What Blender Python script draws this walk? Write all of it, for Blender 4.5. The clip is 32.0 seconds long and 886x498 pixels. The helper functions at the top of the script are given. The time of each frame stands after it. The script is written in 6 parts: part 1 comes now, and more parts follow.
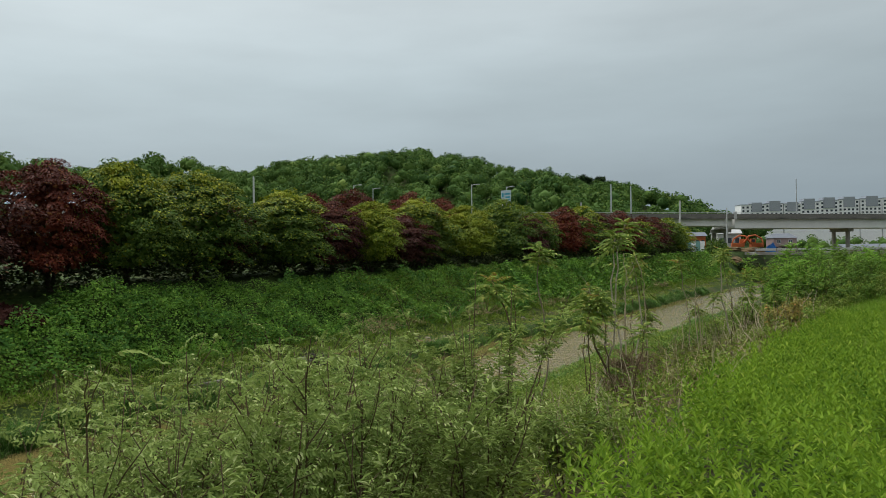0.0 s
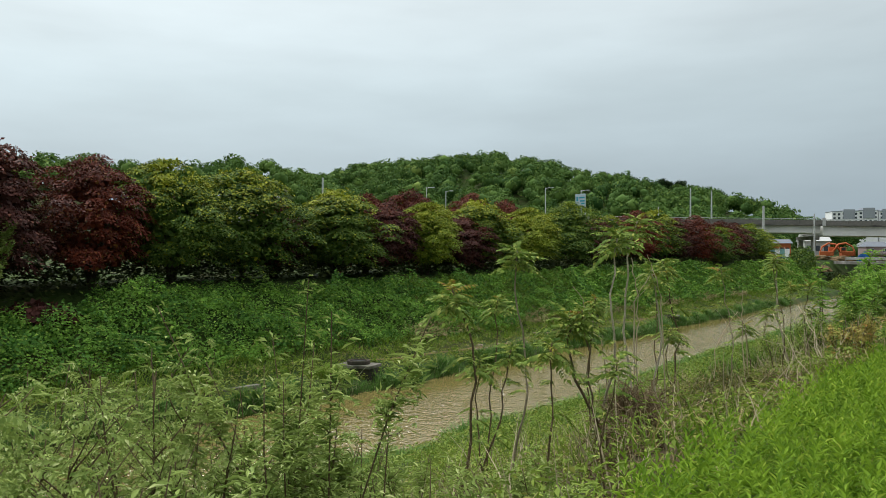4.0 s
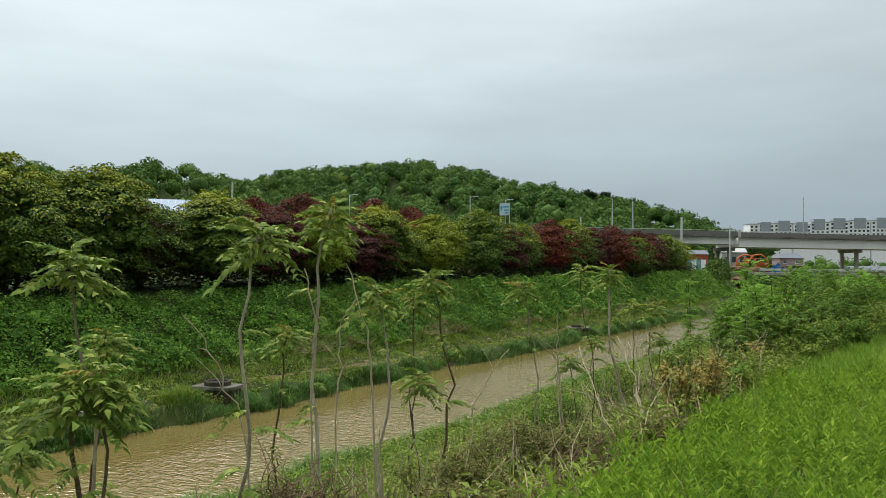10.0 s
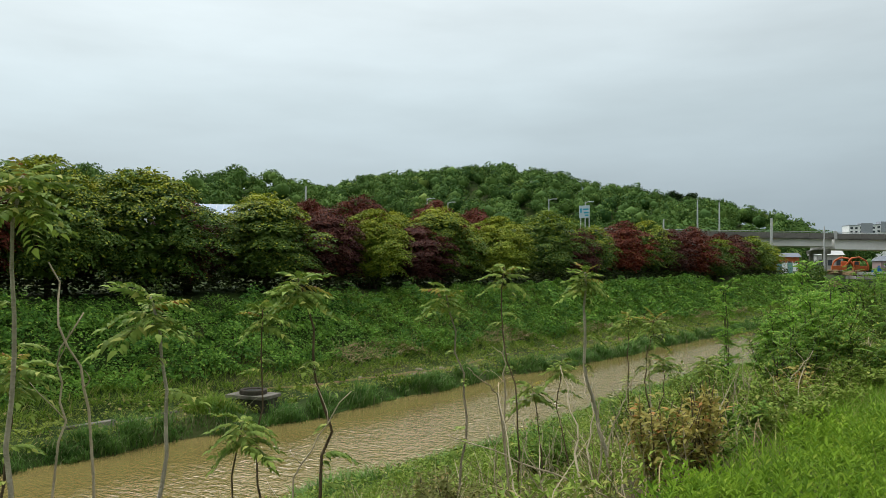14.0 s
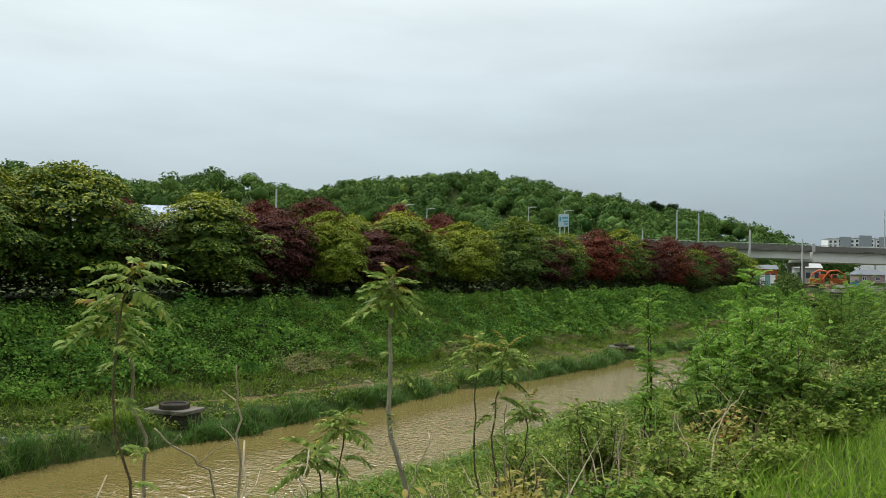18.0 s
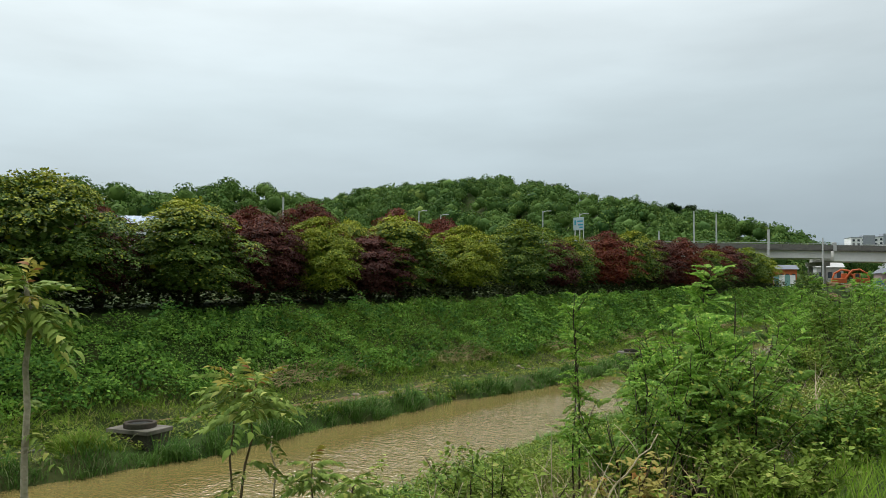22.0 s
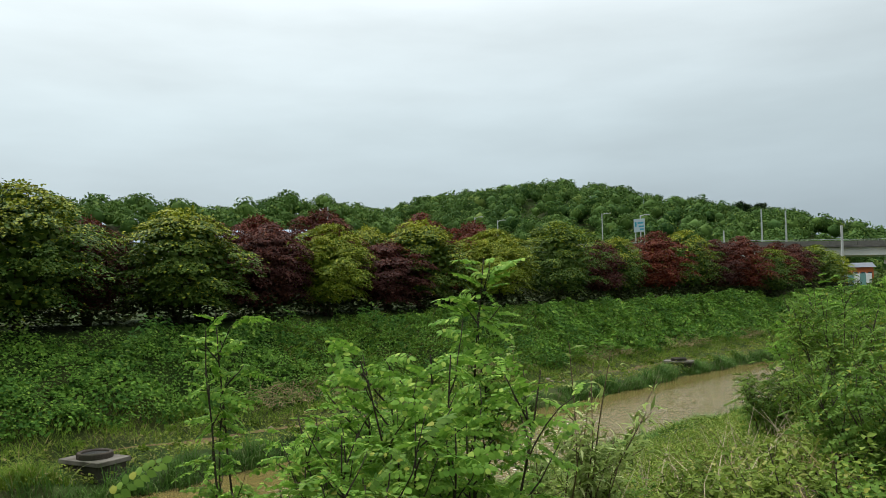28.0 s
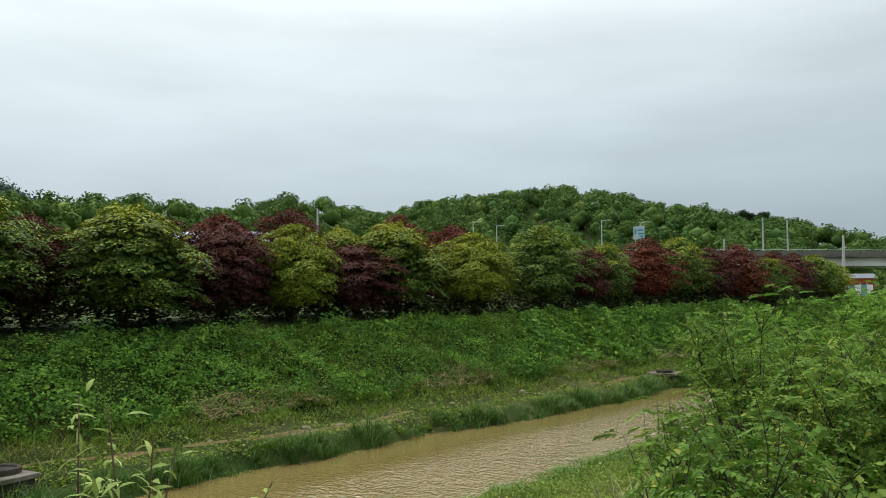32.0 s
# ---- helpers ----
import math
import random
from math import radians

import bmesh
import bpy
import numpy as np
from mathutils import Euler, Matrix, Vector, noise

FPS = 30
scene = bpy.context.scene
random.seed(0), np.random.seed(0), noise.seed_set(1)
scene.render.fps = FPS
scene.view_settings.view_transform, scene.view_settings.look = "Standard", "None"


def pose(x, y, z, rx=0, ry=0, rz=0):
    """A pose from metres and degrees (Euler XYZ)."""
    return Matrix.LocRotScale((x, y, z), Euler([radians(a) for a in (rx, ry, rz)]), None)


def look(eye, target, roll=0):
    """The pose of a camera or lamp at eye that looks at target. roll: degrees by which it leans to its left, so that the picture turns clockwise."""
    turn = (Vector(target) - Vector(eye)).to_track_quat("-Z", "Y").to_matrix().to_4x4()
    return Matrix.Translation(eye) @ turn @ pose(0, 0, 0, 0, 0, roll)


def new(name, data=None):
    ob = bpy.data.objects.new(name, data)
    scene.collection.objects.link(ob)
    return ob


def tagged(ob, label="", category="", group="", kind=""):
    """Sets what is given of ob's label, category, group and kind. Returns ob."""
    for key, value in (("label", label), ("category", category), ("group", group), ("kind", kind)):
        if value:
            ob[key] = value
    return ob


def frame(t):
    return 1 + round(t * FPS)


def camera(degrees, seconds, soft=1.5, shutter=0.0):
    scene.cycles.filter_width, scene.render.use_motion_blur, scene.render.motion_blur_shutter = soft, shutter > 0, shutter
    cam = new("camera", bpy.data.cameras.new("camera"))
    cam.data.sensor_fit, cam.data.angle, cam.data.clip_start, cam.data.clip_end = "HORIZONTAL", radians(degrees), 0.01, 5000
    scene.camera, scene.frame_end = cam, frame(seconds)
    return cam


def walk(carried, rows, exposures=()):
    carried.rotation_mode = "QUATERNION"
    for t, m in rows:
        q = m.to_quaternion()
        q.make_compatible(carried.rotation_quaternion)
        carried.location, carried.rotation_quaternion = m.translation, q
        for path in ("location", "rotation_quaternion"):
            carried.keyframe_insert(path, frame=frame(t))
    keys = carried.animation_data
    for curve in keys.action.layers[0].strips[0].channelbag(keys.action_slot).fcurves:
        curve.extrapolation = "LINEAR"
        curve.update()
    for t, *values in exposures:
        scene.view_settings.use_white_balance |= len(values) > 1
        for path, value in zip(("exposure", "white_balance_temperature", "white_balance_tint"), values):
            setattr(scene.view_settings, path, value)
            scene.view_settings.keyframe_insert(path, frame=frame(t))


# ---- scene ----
# seconds, eye (x, y, z), pitch, yaw, roll in degrees
PATH = [
    (0, -0.061, -0.018, 1.611, 0.313, 30.275, -0.707),
    (0.5, -0.124, 0.186, 1.600, 0.066, 29.895, -0.948),
    (1, -0.097, 0.508, 1.603, 0.166, 34.477, -0.933),
    (1.5, -0.096, 0.856, 1.594, 0.588, 37.817, -0.980),
    (2, -0.096, 1.216, 1.598, 0.621, 37.345, -1.379),
    (2.5, -0.048, 1.595, 1.591, 0.252, 37.296, -0.480),
    (3, -0.047, 1.955, 1.591, 0.419, 36.237, -0.473),
    (3.5, -0.037, 2.347, 1.592, 0.738, 35.858, -0.791),
    (4, -0.044, 2.773, 1.580, 0.591, 35.819, 0.181),
    (4.5, -0.090, 3.156, 1.596, 0.707, 34.043, 0.066),
    (6.5, 0.094, 4.717, 1.595, 0.428, 35.618, 0.020),
    (7, 0.056, 5.105, 1.597, 0.882, 35.476, 0.270),
    (7.5, 0.093, 5.477, 1.592, 0.766, 35.719, 0.305),
    (8, 0.075, 5.842, 1.588, 0.749, 35.296, 0.694),
    (8.5, 0.031, 6.234, 1.597, 0.809, 32.084, 0.269),
    (9, 0.076, 6.604, 1.597, 0.759, 32.393, 0.854),
    (9.5, 0.078, 6.982, 1.602, 1.037, 32.068, 1.430),
    (10, 0.097, 7.369, 1.602, 1.266, 30.904, 0.533),
    (10.5, 0.147, 7.755, 1.606, 1.138, 32.451, -0.219),
    (11, 0.146, 8.137, 1.615, 1.423, 31.651, -0.472),
    (11.5, 0.198, 8.526, 1.613, 1.439, 30.957, -0.984),
    (12, 0.258, 8.905, 1.621, 1.335, 31.736, -1.005),
    (12.5, 0.279, 9.281, 1.630, 1.218, 31.747, -1.118),
    (13, 0.303, 9.680, 1.622, 1.577, 33.836, -0.431),
    (13.5, 0.293, 10.008, 1.597, 1.619, 36.582, 0.143),
    (15.5, 0.177, 11.372, 1.606, 1.383, 37.296, 0.766),
    (16, 0.257, 11.675, 1.623, 1.314, 37.548, 0.908),
    (16.5, 0.188, 12.148, 1.613, 1.417, 37.326, 0.780),
    (17, 0.101, 12.701, 1.598, 1.601, 35.448, 0.933),
    (17.5, 0.056, 13.182, 1.585, 1.662, 35.997, 1.350),
    (18, 0.003, 13.543, 1.590, 2.046, 35.758, 1.325),
    (18.5, 0.037, 13.886, 1.590, 1.922, 35.644, 1.462),
    (19, 0.000, 14.244, 1.563, 1.466, 35.135, 1.421),
    (19.5, -0.066, 14.606, 1.574, 1.670, 34.978, 1.075),
    (20, -0.048, 14.934, 1.571, 1.621, 36.426, 1.532),
    (20.5, -0.060, 15.231, 1.573, 1.554, 36.826, 1.210),
    (21, -0.090, 15.577, 1.567, 1.675, 36.625, 0.657),
    (21.5, -0.075, 15.889, 1.573, 1.937, 37.674, 0.726),
    (22, -0.001, 16.155, 1.581, 2.493, 37.150, 0.325),
    (22.5, 0.095, 16.439, 1.580, 2.623, 37.967, 0.077),
    (23, 0.144, 16.737, 1.580, 2.494, 38.962, -0.076),
    (23.5, 0.145, 17.049, 1.605, 2.761, 38.813, -0.446),
    (24, 0.243, 17.358, 1.613, 2.797, 39.727, -0.380),
    (24.5, 0.157, 17.858, 1.594, 2.586, 39.582, 0.147),
    (25, 0.174, 18.224, 1.602, 2.815, 38.157, -0.838),
    (25.5, 0.216, 18.627, 1.603, 2.467, 38.463, -0.951),
    (27.5, 0.089, 20.493, 1.602, 3.219, 41.261, -1.509),
    (28, 0.152, 20.935, 1.607, 3.058, 41.986, -0.965),
    (28.5, 0.106, 21.333, 1.599, 3.177, 42.562, -0.690),
    (29, 0.093, 21.743, 1.604, 2.997, 42.469, -0.506),
    (29.5, 0.102, 22.140, 1.608, 3.106, 43.655, -0.502),
    (30, 0.029, 22.489, 1.611, 3.053, 42.950, -0.128),
    (30.5, 0.015, 22.857, 1.602, 2.652, 42.104, -0.023),
    (31, -0.008, 23.239, 1.616, 2.743, 41.619, 0.045),
    (31.5, -0.036, 23.627, 1.626, 3.099, 41.206, -0.507),
    (32, 0.026, 24.053, 1.643, 3.415, 42.289, -0.107),
]
cam = camera(58.50, 32.0, 0.55)
EXPOSURES = [(0.0, -0.28), (0.6, -0.1), (1.0, 0.02), (2.0, 0.05), (4.0, 0.05), (32.0, 0.05)]
rows = []
for t, x, y, z, pitch, yaw, roll in PATH:
    a, b = radians(yaw), radians(pitch)
    ahead = Vector((-math.sin(a) * math.cos(b), math.cos(a) * math.cos(b), math.sin(b)))
    rows.append((t, look((x, y, z), Vector((x, y, z)) + ahead, roll)))
walk(cam, rows, EXPOSURES)
# path end

# ---------------------------------------------------------------- world and light
world = bpy.data.worlds.new("world")
scene.world = world
world.use_nodes = True
SUN_AZ, SUN_EL = radians(75), radians(52)   # to the left of +y, above the horizon


def sky_world():
    nt = world.node_tree
    nt.nodes.clear()
    N, L = nt.nodes.new, nt.links.new
    out, bg = N("ShaderNodeOutputWorld"), N("ShaderNodeBackground")
    sky = N("ShaderNodeTexSky")
    sky.sky_type, sky.sun_disc = "NISHITA", False
    sky.sun_elevation, sky.sun_rotation = SUN_EL, -SUN_AZ
    sky.dust_density, sky.air_density = 4.0, 1.5
    co, sep = N("ShaderNodeTexCoord"), N("ShaderNodeSeparateXYZ")
    L(co.outputs["Generated"], sep.inputs[0])
    up = N("ShaderNodeMath"); up.operation = "MAXIMUM"; up.inputs[1].default_value = 0.0
    L(sep.outputs["Z"], up.inputs[0])
    # a closed cloud deck, several times brighter overhead than at the horizon
    ramp = N("ShaderNodeValToRGB")
    e = ramp.color_ramp.elements
    e[0].position, e[0].color = 0.0, (0.345, 0.45, 0.525, 1)
    e[1].position, e[1].color = 1.0, (3.3, 3.4, 3.4, 1)
    for p, c in ((0.1, (0.44, 0.54, 0.605, 1)), (0.2, (0.575, 0.685, 0.735, 1)), (0.32, (0.78, 0.88, 0.915, 1)), (0.55, (1.65, 1.72, 1.74, 1))):
        k = e.new(p); k.color = c
    L(up.outputs[0], ramp.inputs[0])
    # the side of the hidden sun is brighter
    dot = N("ShaderNodeVectorMath"); dot.operation = "DOT_PRODUCT"
    dot.inputs[1].default_value = (-math.sin(SUN_AZ), math.cos(SUN_AZ), 0.0)
    L(co.outputs["Generated"], dot.inputs[0])
    side = N("ShaderNodeMapRange")
    side.inputs["From Min"].default_value, side.inputs["From Max"].default_value = -1.0, 1.0
    side.inputs["To Min"].default_value, side.inputs["To Max"].default_value = 0.34, 1.13
    L(dot.outputs["Value"], side.inputs["Value"])
    # soft folds in the cloud
    mp = N("ShaderNodeMapping"); mp.inputs["Scale"].default_value = (1.6, 1.6, 7.0)
    L(co.outputs["Generated"], mp.inputs[0])
    ns = N("ShaderNodeTexNoise"); ns.inputs["Scale"].default_value, ns.inputs["Detail"].default_value = 2.2, 5.0
    L(mp.outputs[0], ns.inputs["Vector"])
    fold = N("ShaderNodeMapRange")
    fold.inputs["From Min"].default_value, fold.inputs["From Max"].default_value = 0.3, 0.7
    fold.inputs["To Min"].default_value, fold.inputs["To Max"].default_value = 0.91, 1.06
    L(ns.outputs["Fac"], fold.inputs["Value"])
    m1 = N("ShaderNodeMath"); m1.operation = "MULTIPLY"
    L(side.outputs[0], m1.inputs[0]); L(fold.outputs[0], m1.inputs[1])
    sc = N("ShaderNodeVectorMath"); sc.operation = "SCALE"
    L(ramp.outputs["Color"], sc.inputs[0]); L(m1.outputs[0], sc.inputs["Scale"])
    dim = N("ShaderNodeVectorMath"); dim.operation = "SCALE"; dim.inputs["Scale"].default_value = 0.1
    L(sky.outputs[0], dim.inputs[0])
    mix = N("ShaderNodeMix"); mix.data_type = "RGBA"; mix.inputs["Factor"].default_value = 0.9
    L(dim.outputs[0], mix.inputs["A"]); L(sc.outputs[0], mix.inputs["B"])
    L(mix.outputs["Result"], bg.inputs["Color"])
    bg.inputs["Strength"].default_value = 1.0
    L(bg.outputs[0], out.inputs[0])


sky_world()
sun = new("sun", bpy.data.lights.new("sun", "SUN"))
sun.data.energy, sun.data.angle, sun.data.color = 1.5, radians(14), (1.0, 0.96, 0.9)
sun.matrix_world = look((0, 0, 0), (math.sin(SUN_AZ) * math.cos(SUN_EL), -math.cos(SUN_AZ) * math.cos(SUN_EL), -math.sin(SUN_EL)))

# ---------------------------------------------------------------- materials


def base_mat(name, rough=0.6, spec=0.4):
    m = bpy.data.materials.new(name)
    m.use_nodes = True
    b = m.node_tree.nodes["Principled BSDF"]
    b.inputs["Roughness"].default_value = rough
    b.inputs["Specular IOR Level"].default_value = spec
    return m, m.node_tree, b


def noise_mat(name, c1, c2, scale=3.0, fine=40.0, rough=0.8, bump=0.3, metal=0.0, spec=0.12, dirt=None):
    """A rough surface of two colours, mottled at two scales, with fine relief."""
    m, nt, b = base_mat(name, rough, spec)
    N, L = nt.nodes.new, nt.links.new
    co = N("ShaderNodeTexCoord")
    n1, n2 = N("ShaderNodeTexNoise"), N("ShaderNodeTexNoise")
    n1.inputs["Scale"].default_value, n2.inputs["Scale"].default_value = scale, fine
    n1.inputs["Detail"].default_value = n2.inputs["Detail"].default_value = 5.0
    L(co.outputs["Object"], n1.inputs["Vector"]); L(co.outputs["Object"], n2.inputs["Vector"])
    add = N("ShaderNodeMath"); add.operation = "MULTIPLY_ADD"; add.inputs[1].default_value = 0.5
    L(n2.outputs["Fac"], add.inputs[0]); L(n1.outputs["Fac"], add.inputs[2])
    mr = N("ShaderNodeMapRange"); mr.inputs["From Min"].default_value, mr.inputs["From Max"].default_value = 0.5, 1.0
    L(add.outputs[0], mr.inputs["Value"])
    mix = N("ShaderNodeMix"); mix.data_type = "RGBA"
    mix.inputs["A"].default_value, mix.inputs["B"].default_value = (*c1, 1), (*c2, 1)
    L(mr.outputs[0], mix.inputs["Factor"])
    col = mix.outputs["Result"]
    if dirt:
        n3 = N("ShaderNodeTexNoise"); n3.inputs["Scale"].default_value, n3.inputs["Detail"].default_value = scale * 0.35, 6.0
        mp = N("ShaderNodeMapping"); mp.inputs["Scale"].default_value = (1.0, 1.0, 0.25)
        L(co.outputs["Object"], mp.inputs[0]); L(mp.outputs[0], n3.inputs["Vector"])
        st = N("ShaderNodeMapRange"); st.inputs["From Min"].default_value, st.inputs["From Max"].default_value = 0.5, 0.68
        L(n3.outputs["Fac"], st.inputs["Value"])
        mx = N("ShaderNodeMix"); mx.data_type = "RGBA"; mx.inputs["B"].default_value = (*dirt, 1)
        L(st.outputs[0], mx.inputs["Factor"]); L(col, mx.inputs["A"])
        col = mx.outputs["Result"]
    L(col, b.inputs["Base Color"])
    b.inputs["Metallic"].default_value = metal
    bp = N("ShaderNodeBump"); bp.inputs["Strength"].default_value, bp.inputs["Distance"].default_value = bump, 0.05
    L(n2.outputs["Fac"], bp.inputs["Height"]); L(bp.outputs[0], b.inputs["Normal"])
    return m


LEAF = 0.80     # fresh leaves return this share of the colours given below


def leaf_mat(name, dark, light, odd=None, trans=0.35, rough=0.5, patch=0.6, span=(0.45, 1.25)):
    """Foliage: each leaf has its own tone, groups of leaves drift between two colours, light shines through."""
    m, nt, b = base_mat(name, max(rough, 0.62), 0.09)
    dark, light, odd = (c and tuple(LEAF * v for v in c) for c in (dark, light, odd))
    trans *= 0.7
    N, L = nt.nodes.new, nt.links.new
    geo, co, info = N("ShaderNodeNewGeometry"), N("ShaderNodeTexCoord"), N("ShaderNodeObjectInfo")
    n1 = N("ShaderNodeTexNoise"); n1.inputs["Scale"].default_value, n1.inputs["Detail"].default_value = patch, 3.0
    L(co.outputs["Object"], n1.inputs["Vector"])
    s = N("ShaderNodeMath"); s.operation = "MULTIPLY_ADD"; s.inputs[1].default_value = 0.55
    L(geo.outputs["Random Per Island"], s.inputs[0]); L(n1.outputs["Fac"], s.inputs[2])
    o = N("ShaderNodeMath"); o.operation = "MULTIPLY_ADD"; o.inputs[1].default_value = 0.25
    L(info.outputs["Random"], o.inputs[0]); L(s.outputs[0], o.inputs[2])
    mr = N("ShaderNodeMapRange"); mr.inputs["From Min"].default_value, mr.inputs["From Max"].default_value = span
    L(o.outputs[0], mr.inputs["Value"])
    mix = N("ShaderNodeMix"); mix.data_type = "RGBA"
    mix.inputs["A"].default_value, mix.inputs["B"].default_value = (*dark, 1), (*light, 1)
    L(mr.outputs[0], mix.inputs["Factor"])
    col = mix.outputs["Result"]
    if odd:
        g = N("ShaderNodeMath"); g.operation = "GREATER_THAN"; g.inputs[1].default_value = 0.93
        L(geo.outputs["Random Per Island"], g.inputs[0])
        mx = N("ShaderNodeMix"); mx.data_type = "RGBA"; mx.inputs["B"].default_value = (*odd, 1)
        L(g.outputs[0], mx.inputs["Factor"]); L(col, mx.inputs["A"])
        col = mx.outputs["Result"]
    L(col, b.inputs["Base Color"])
    tr, ms = N("ShaderNodeBsdfTranslucent"), N("ShaderNodeMixShader")
    L(col, tr.inputs["Color"])
    ms.inputs[0].default_value = trans
    L(b.outputs[0], ms.inputs[1]); L(tr.outputs[0], ms.inputs[2])
    L(ms.outputs[0], nt.nodes["Material Output"].inputs["Surface"])
    return m


def plain_mat(name, c, rough=0.6, metal=0.0):
    return noise_mat(name, tuple(v * 0.88 for v in c), tuple(min(1, v * 1.06) for v in c), 1.5, 25.0, rough, 0.08, metal)


M_GROUND = noise_mat("grassy_soil", (0.018, 0.036, 0.008), (0.048, 0.080, 0.016), 0.6, 9.0, 0.95, 0.8, dirt=(0.075, 0.075, 0.03))
def litter_bank(m, c1, c2):
    """Brown leaf litter between the weeds of the near bank, fading into green turf at both sides."""
    nt = m.node_tree
    N, L = nt.nodes.new, nt.links.new
    b = nt.nodes["Principled BSDF"]
    old = b.inputs["Base Color"].links[0].from_socket
    co, sep, nz = N("ShaderNodeTexCoord"), N("ShaderNodeSeparateXYZ"), N("ShaderNodeTexNoise")
    L(co.outputs["Object"], sep.inputs[0]); L(co.outputs["Object"], nz.inputs["Vector"])
    nz.inputs["Scale"].default_value, nz.inputs["Detail"].default_value = 1.3, 6.0
    a = N("ShaderNodeMapRange"); a.inputs["From Min"].default_value, a.inputs["From Max"].default_value = -15.0, -9.0
    z = N("ShaderNodeMapRange"); z.inputs["From Min"].default_value, z.inputs["From Max"].default_value = -0.8, -1.8
    L(sep.outputs["X"], a.inputs["Value"]); L(sep.outputs["X"], z.inputs["Value"])
    k = N("ShaderNodeMath"); k.operation = "MULTIPLY"
    L(a.outputs[0], k.inputs[0]); L(z.outputs[0], k.inputs[1])
    e = N("ShaderNodeMapRange"); e.inputs["From Min"].default_value, e.inputs["From Max"].default_value = 0.35, 0.55
    L(nz.outputs["Fac"], e.inputs["Value"])
    k2 = N("ShaderNodeMath"); k2.operation = "MULTIPLY"
    L(k.outputs[0], k2.inputs[0]); L(e.outputs[0], k2.inputs[1])
    fine = N("ShaderNodeTexNoise"); fine.inputs["Scale"].default_value, fine.inputs["Detail"].default_value = 30.0, 4.0
    L(co.outputs["Object"], fine.inputs["Vector"])
    br = N("ShaderNodeMix"); br.data_type = "RGBA"
    br.inputs["A"].default_value, br.inputs["B"].default_value = (*c1, 1), (*c2, 1)
    L(fine.outputs["Fac"], br.inputs["Factor"])
    mx = N("ShaderNodeMix"); mx.data_type = "RGBA"
    L(k2.outputs[0], mx.inputs["Factor"]); L(old, mx.inputs["A"]); L(br.outputs["Result"], mx.inputs["B"])
    L(mx.outputs["Result"], b.inputs["Base Color"])


litter_bank(M_GROUND, (0.035, 0.026, 0.014), (0.13, 0.095, 0.055))
M_MUD = noise_mat("bare_soil", (0.12, 0.082, 0.042), (0.235, 0.165, 0.09), 2.0, 30.0, 0.95, 0.6)
M_CONC = noise_mat("weathered_concrete", (0.23, 0.22, 0.20), (0.37, 0.36, 0.34), 1.2, 30.0, 0.85, 0.3, dirt=(0.12, 0.11, 0.09))
M_CONC_L = noise_mat("pale_concrete", (0.42, 0.43, 0.43), (0.55, 0.56, 0.55), 0.3, 8.0, 0.8, 0.15, dirt=(0.33, 0.33, 0.31))
M_CONC_D = noise_mat("stained_concrete", (0.10, 0.10, 0.095), (0.22, 0.21, 0.19), 0.5, 8.0, 0.9, 0.3, dirt=(0.06, 0.06, 0.055))
M_CONC_B = noise_mat("damp_brown_concrete", (0.045, 0.038, 0.03), (0.10, 0.085, 0.07), 2.5, 30.0, 0.85, 0.4, dirt=(0.03, 0.035, 0.02))
M_SLAB = noise_mat("grey_brown_slab", (0.13, 0.12, 0.10), (0.23, 0.21, 0.18), 2.0, 30.0, 0.9, 0.3, dirt=(0.07, 0.07, 0.05))
M_IRON = noise_mat("cast_iron", (0.02, 0.022, 0.02), (0.06, 0.06, 0.055), 4.0, 50.0, 0.6, 0.3, metal=0.4)
M_STEEL = noise_mat("galvanised_steel", (0.42, 0.44, 0.45), (0.58, 0.6, 0.6), 2.0, 20.0, 0.5, 0.05, metal=0.5)
M_BARK = noise_mat("dark_bark", (0.035, 0.028, 0.02), (0.085, 0.07, 0.052), 6.0, 60.0, 0.95, 0.8)
M_BARK_L = noise_mat("pale_grey_bark", (0.18, 0.15, 0.10), (0.32, 0.28, 0.19), 9.0, 60.0, 0.9, 0.5)
M_BARK_R = noise_mat("reddish_brown_bark", (0.075, 0.055, 0.030), (0.15, 0.115, 0.065), 9.0, 60.0, 0.9, 0.5)
M_BARK_W = noise_mat("whitish_grey_bark", (0.28, 0.25, 0.18), (0.45, 0.41, 0.30), 9.0, 60.0, 0.9, 0.5)
M_DRY = noise_mat("dry_stalk", (0.30, 0.25, 0.16), (0.48, 0.41, 0.28), 7.0, 60.0, 0.9, 0.3)
M_TWIG = noise_mat("dead_twig", (0.10, 0.070, 0.040), (0.24, 0.18, 0.105), 7.0, 60.0, 0.95, 0.3)
M_STONE = noise_mat("pale_river_stone", (0.20, 0.165, 0.12), (0.35, 0.30, 0.23), 5.0, 40.0, 0.9, 0.4)

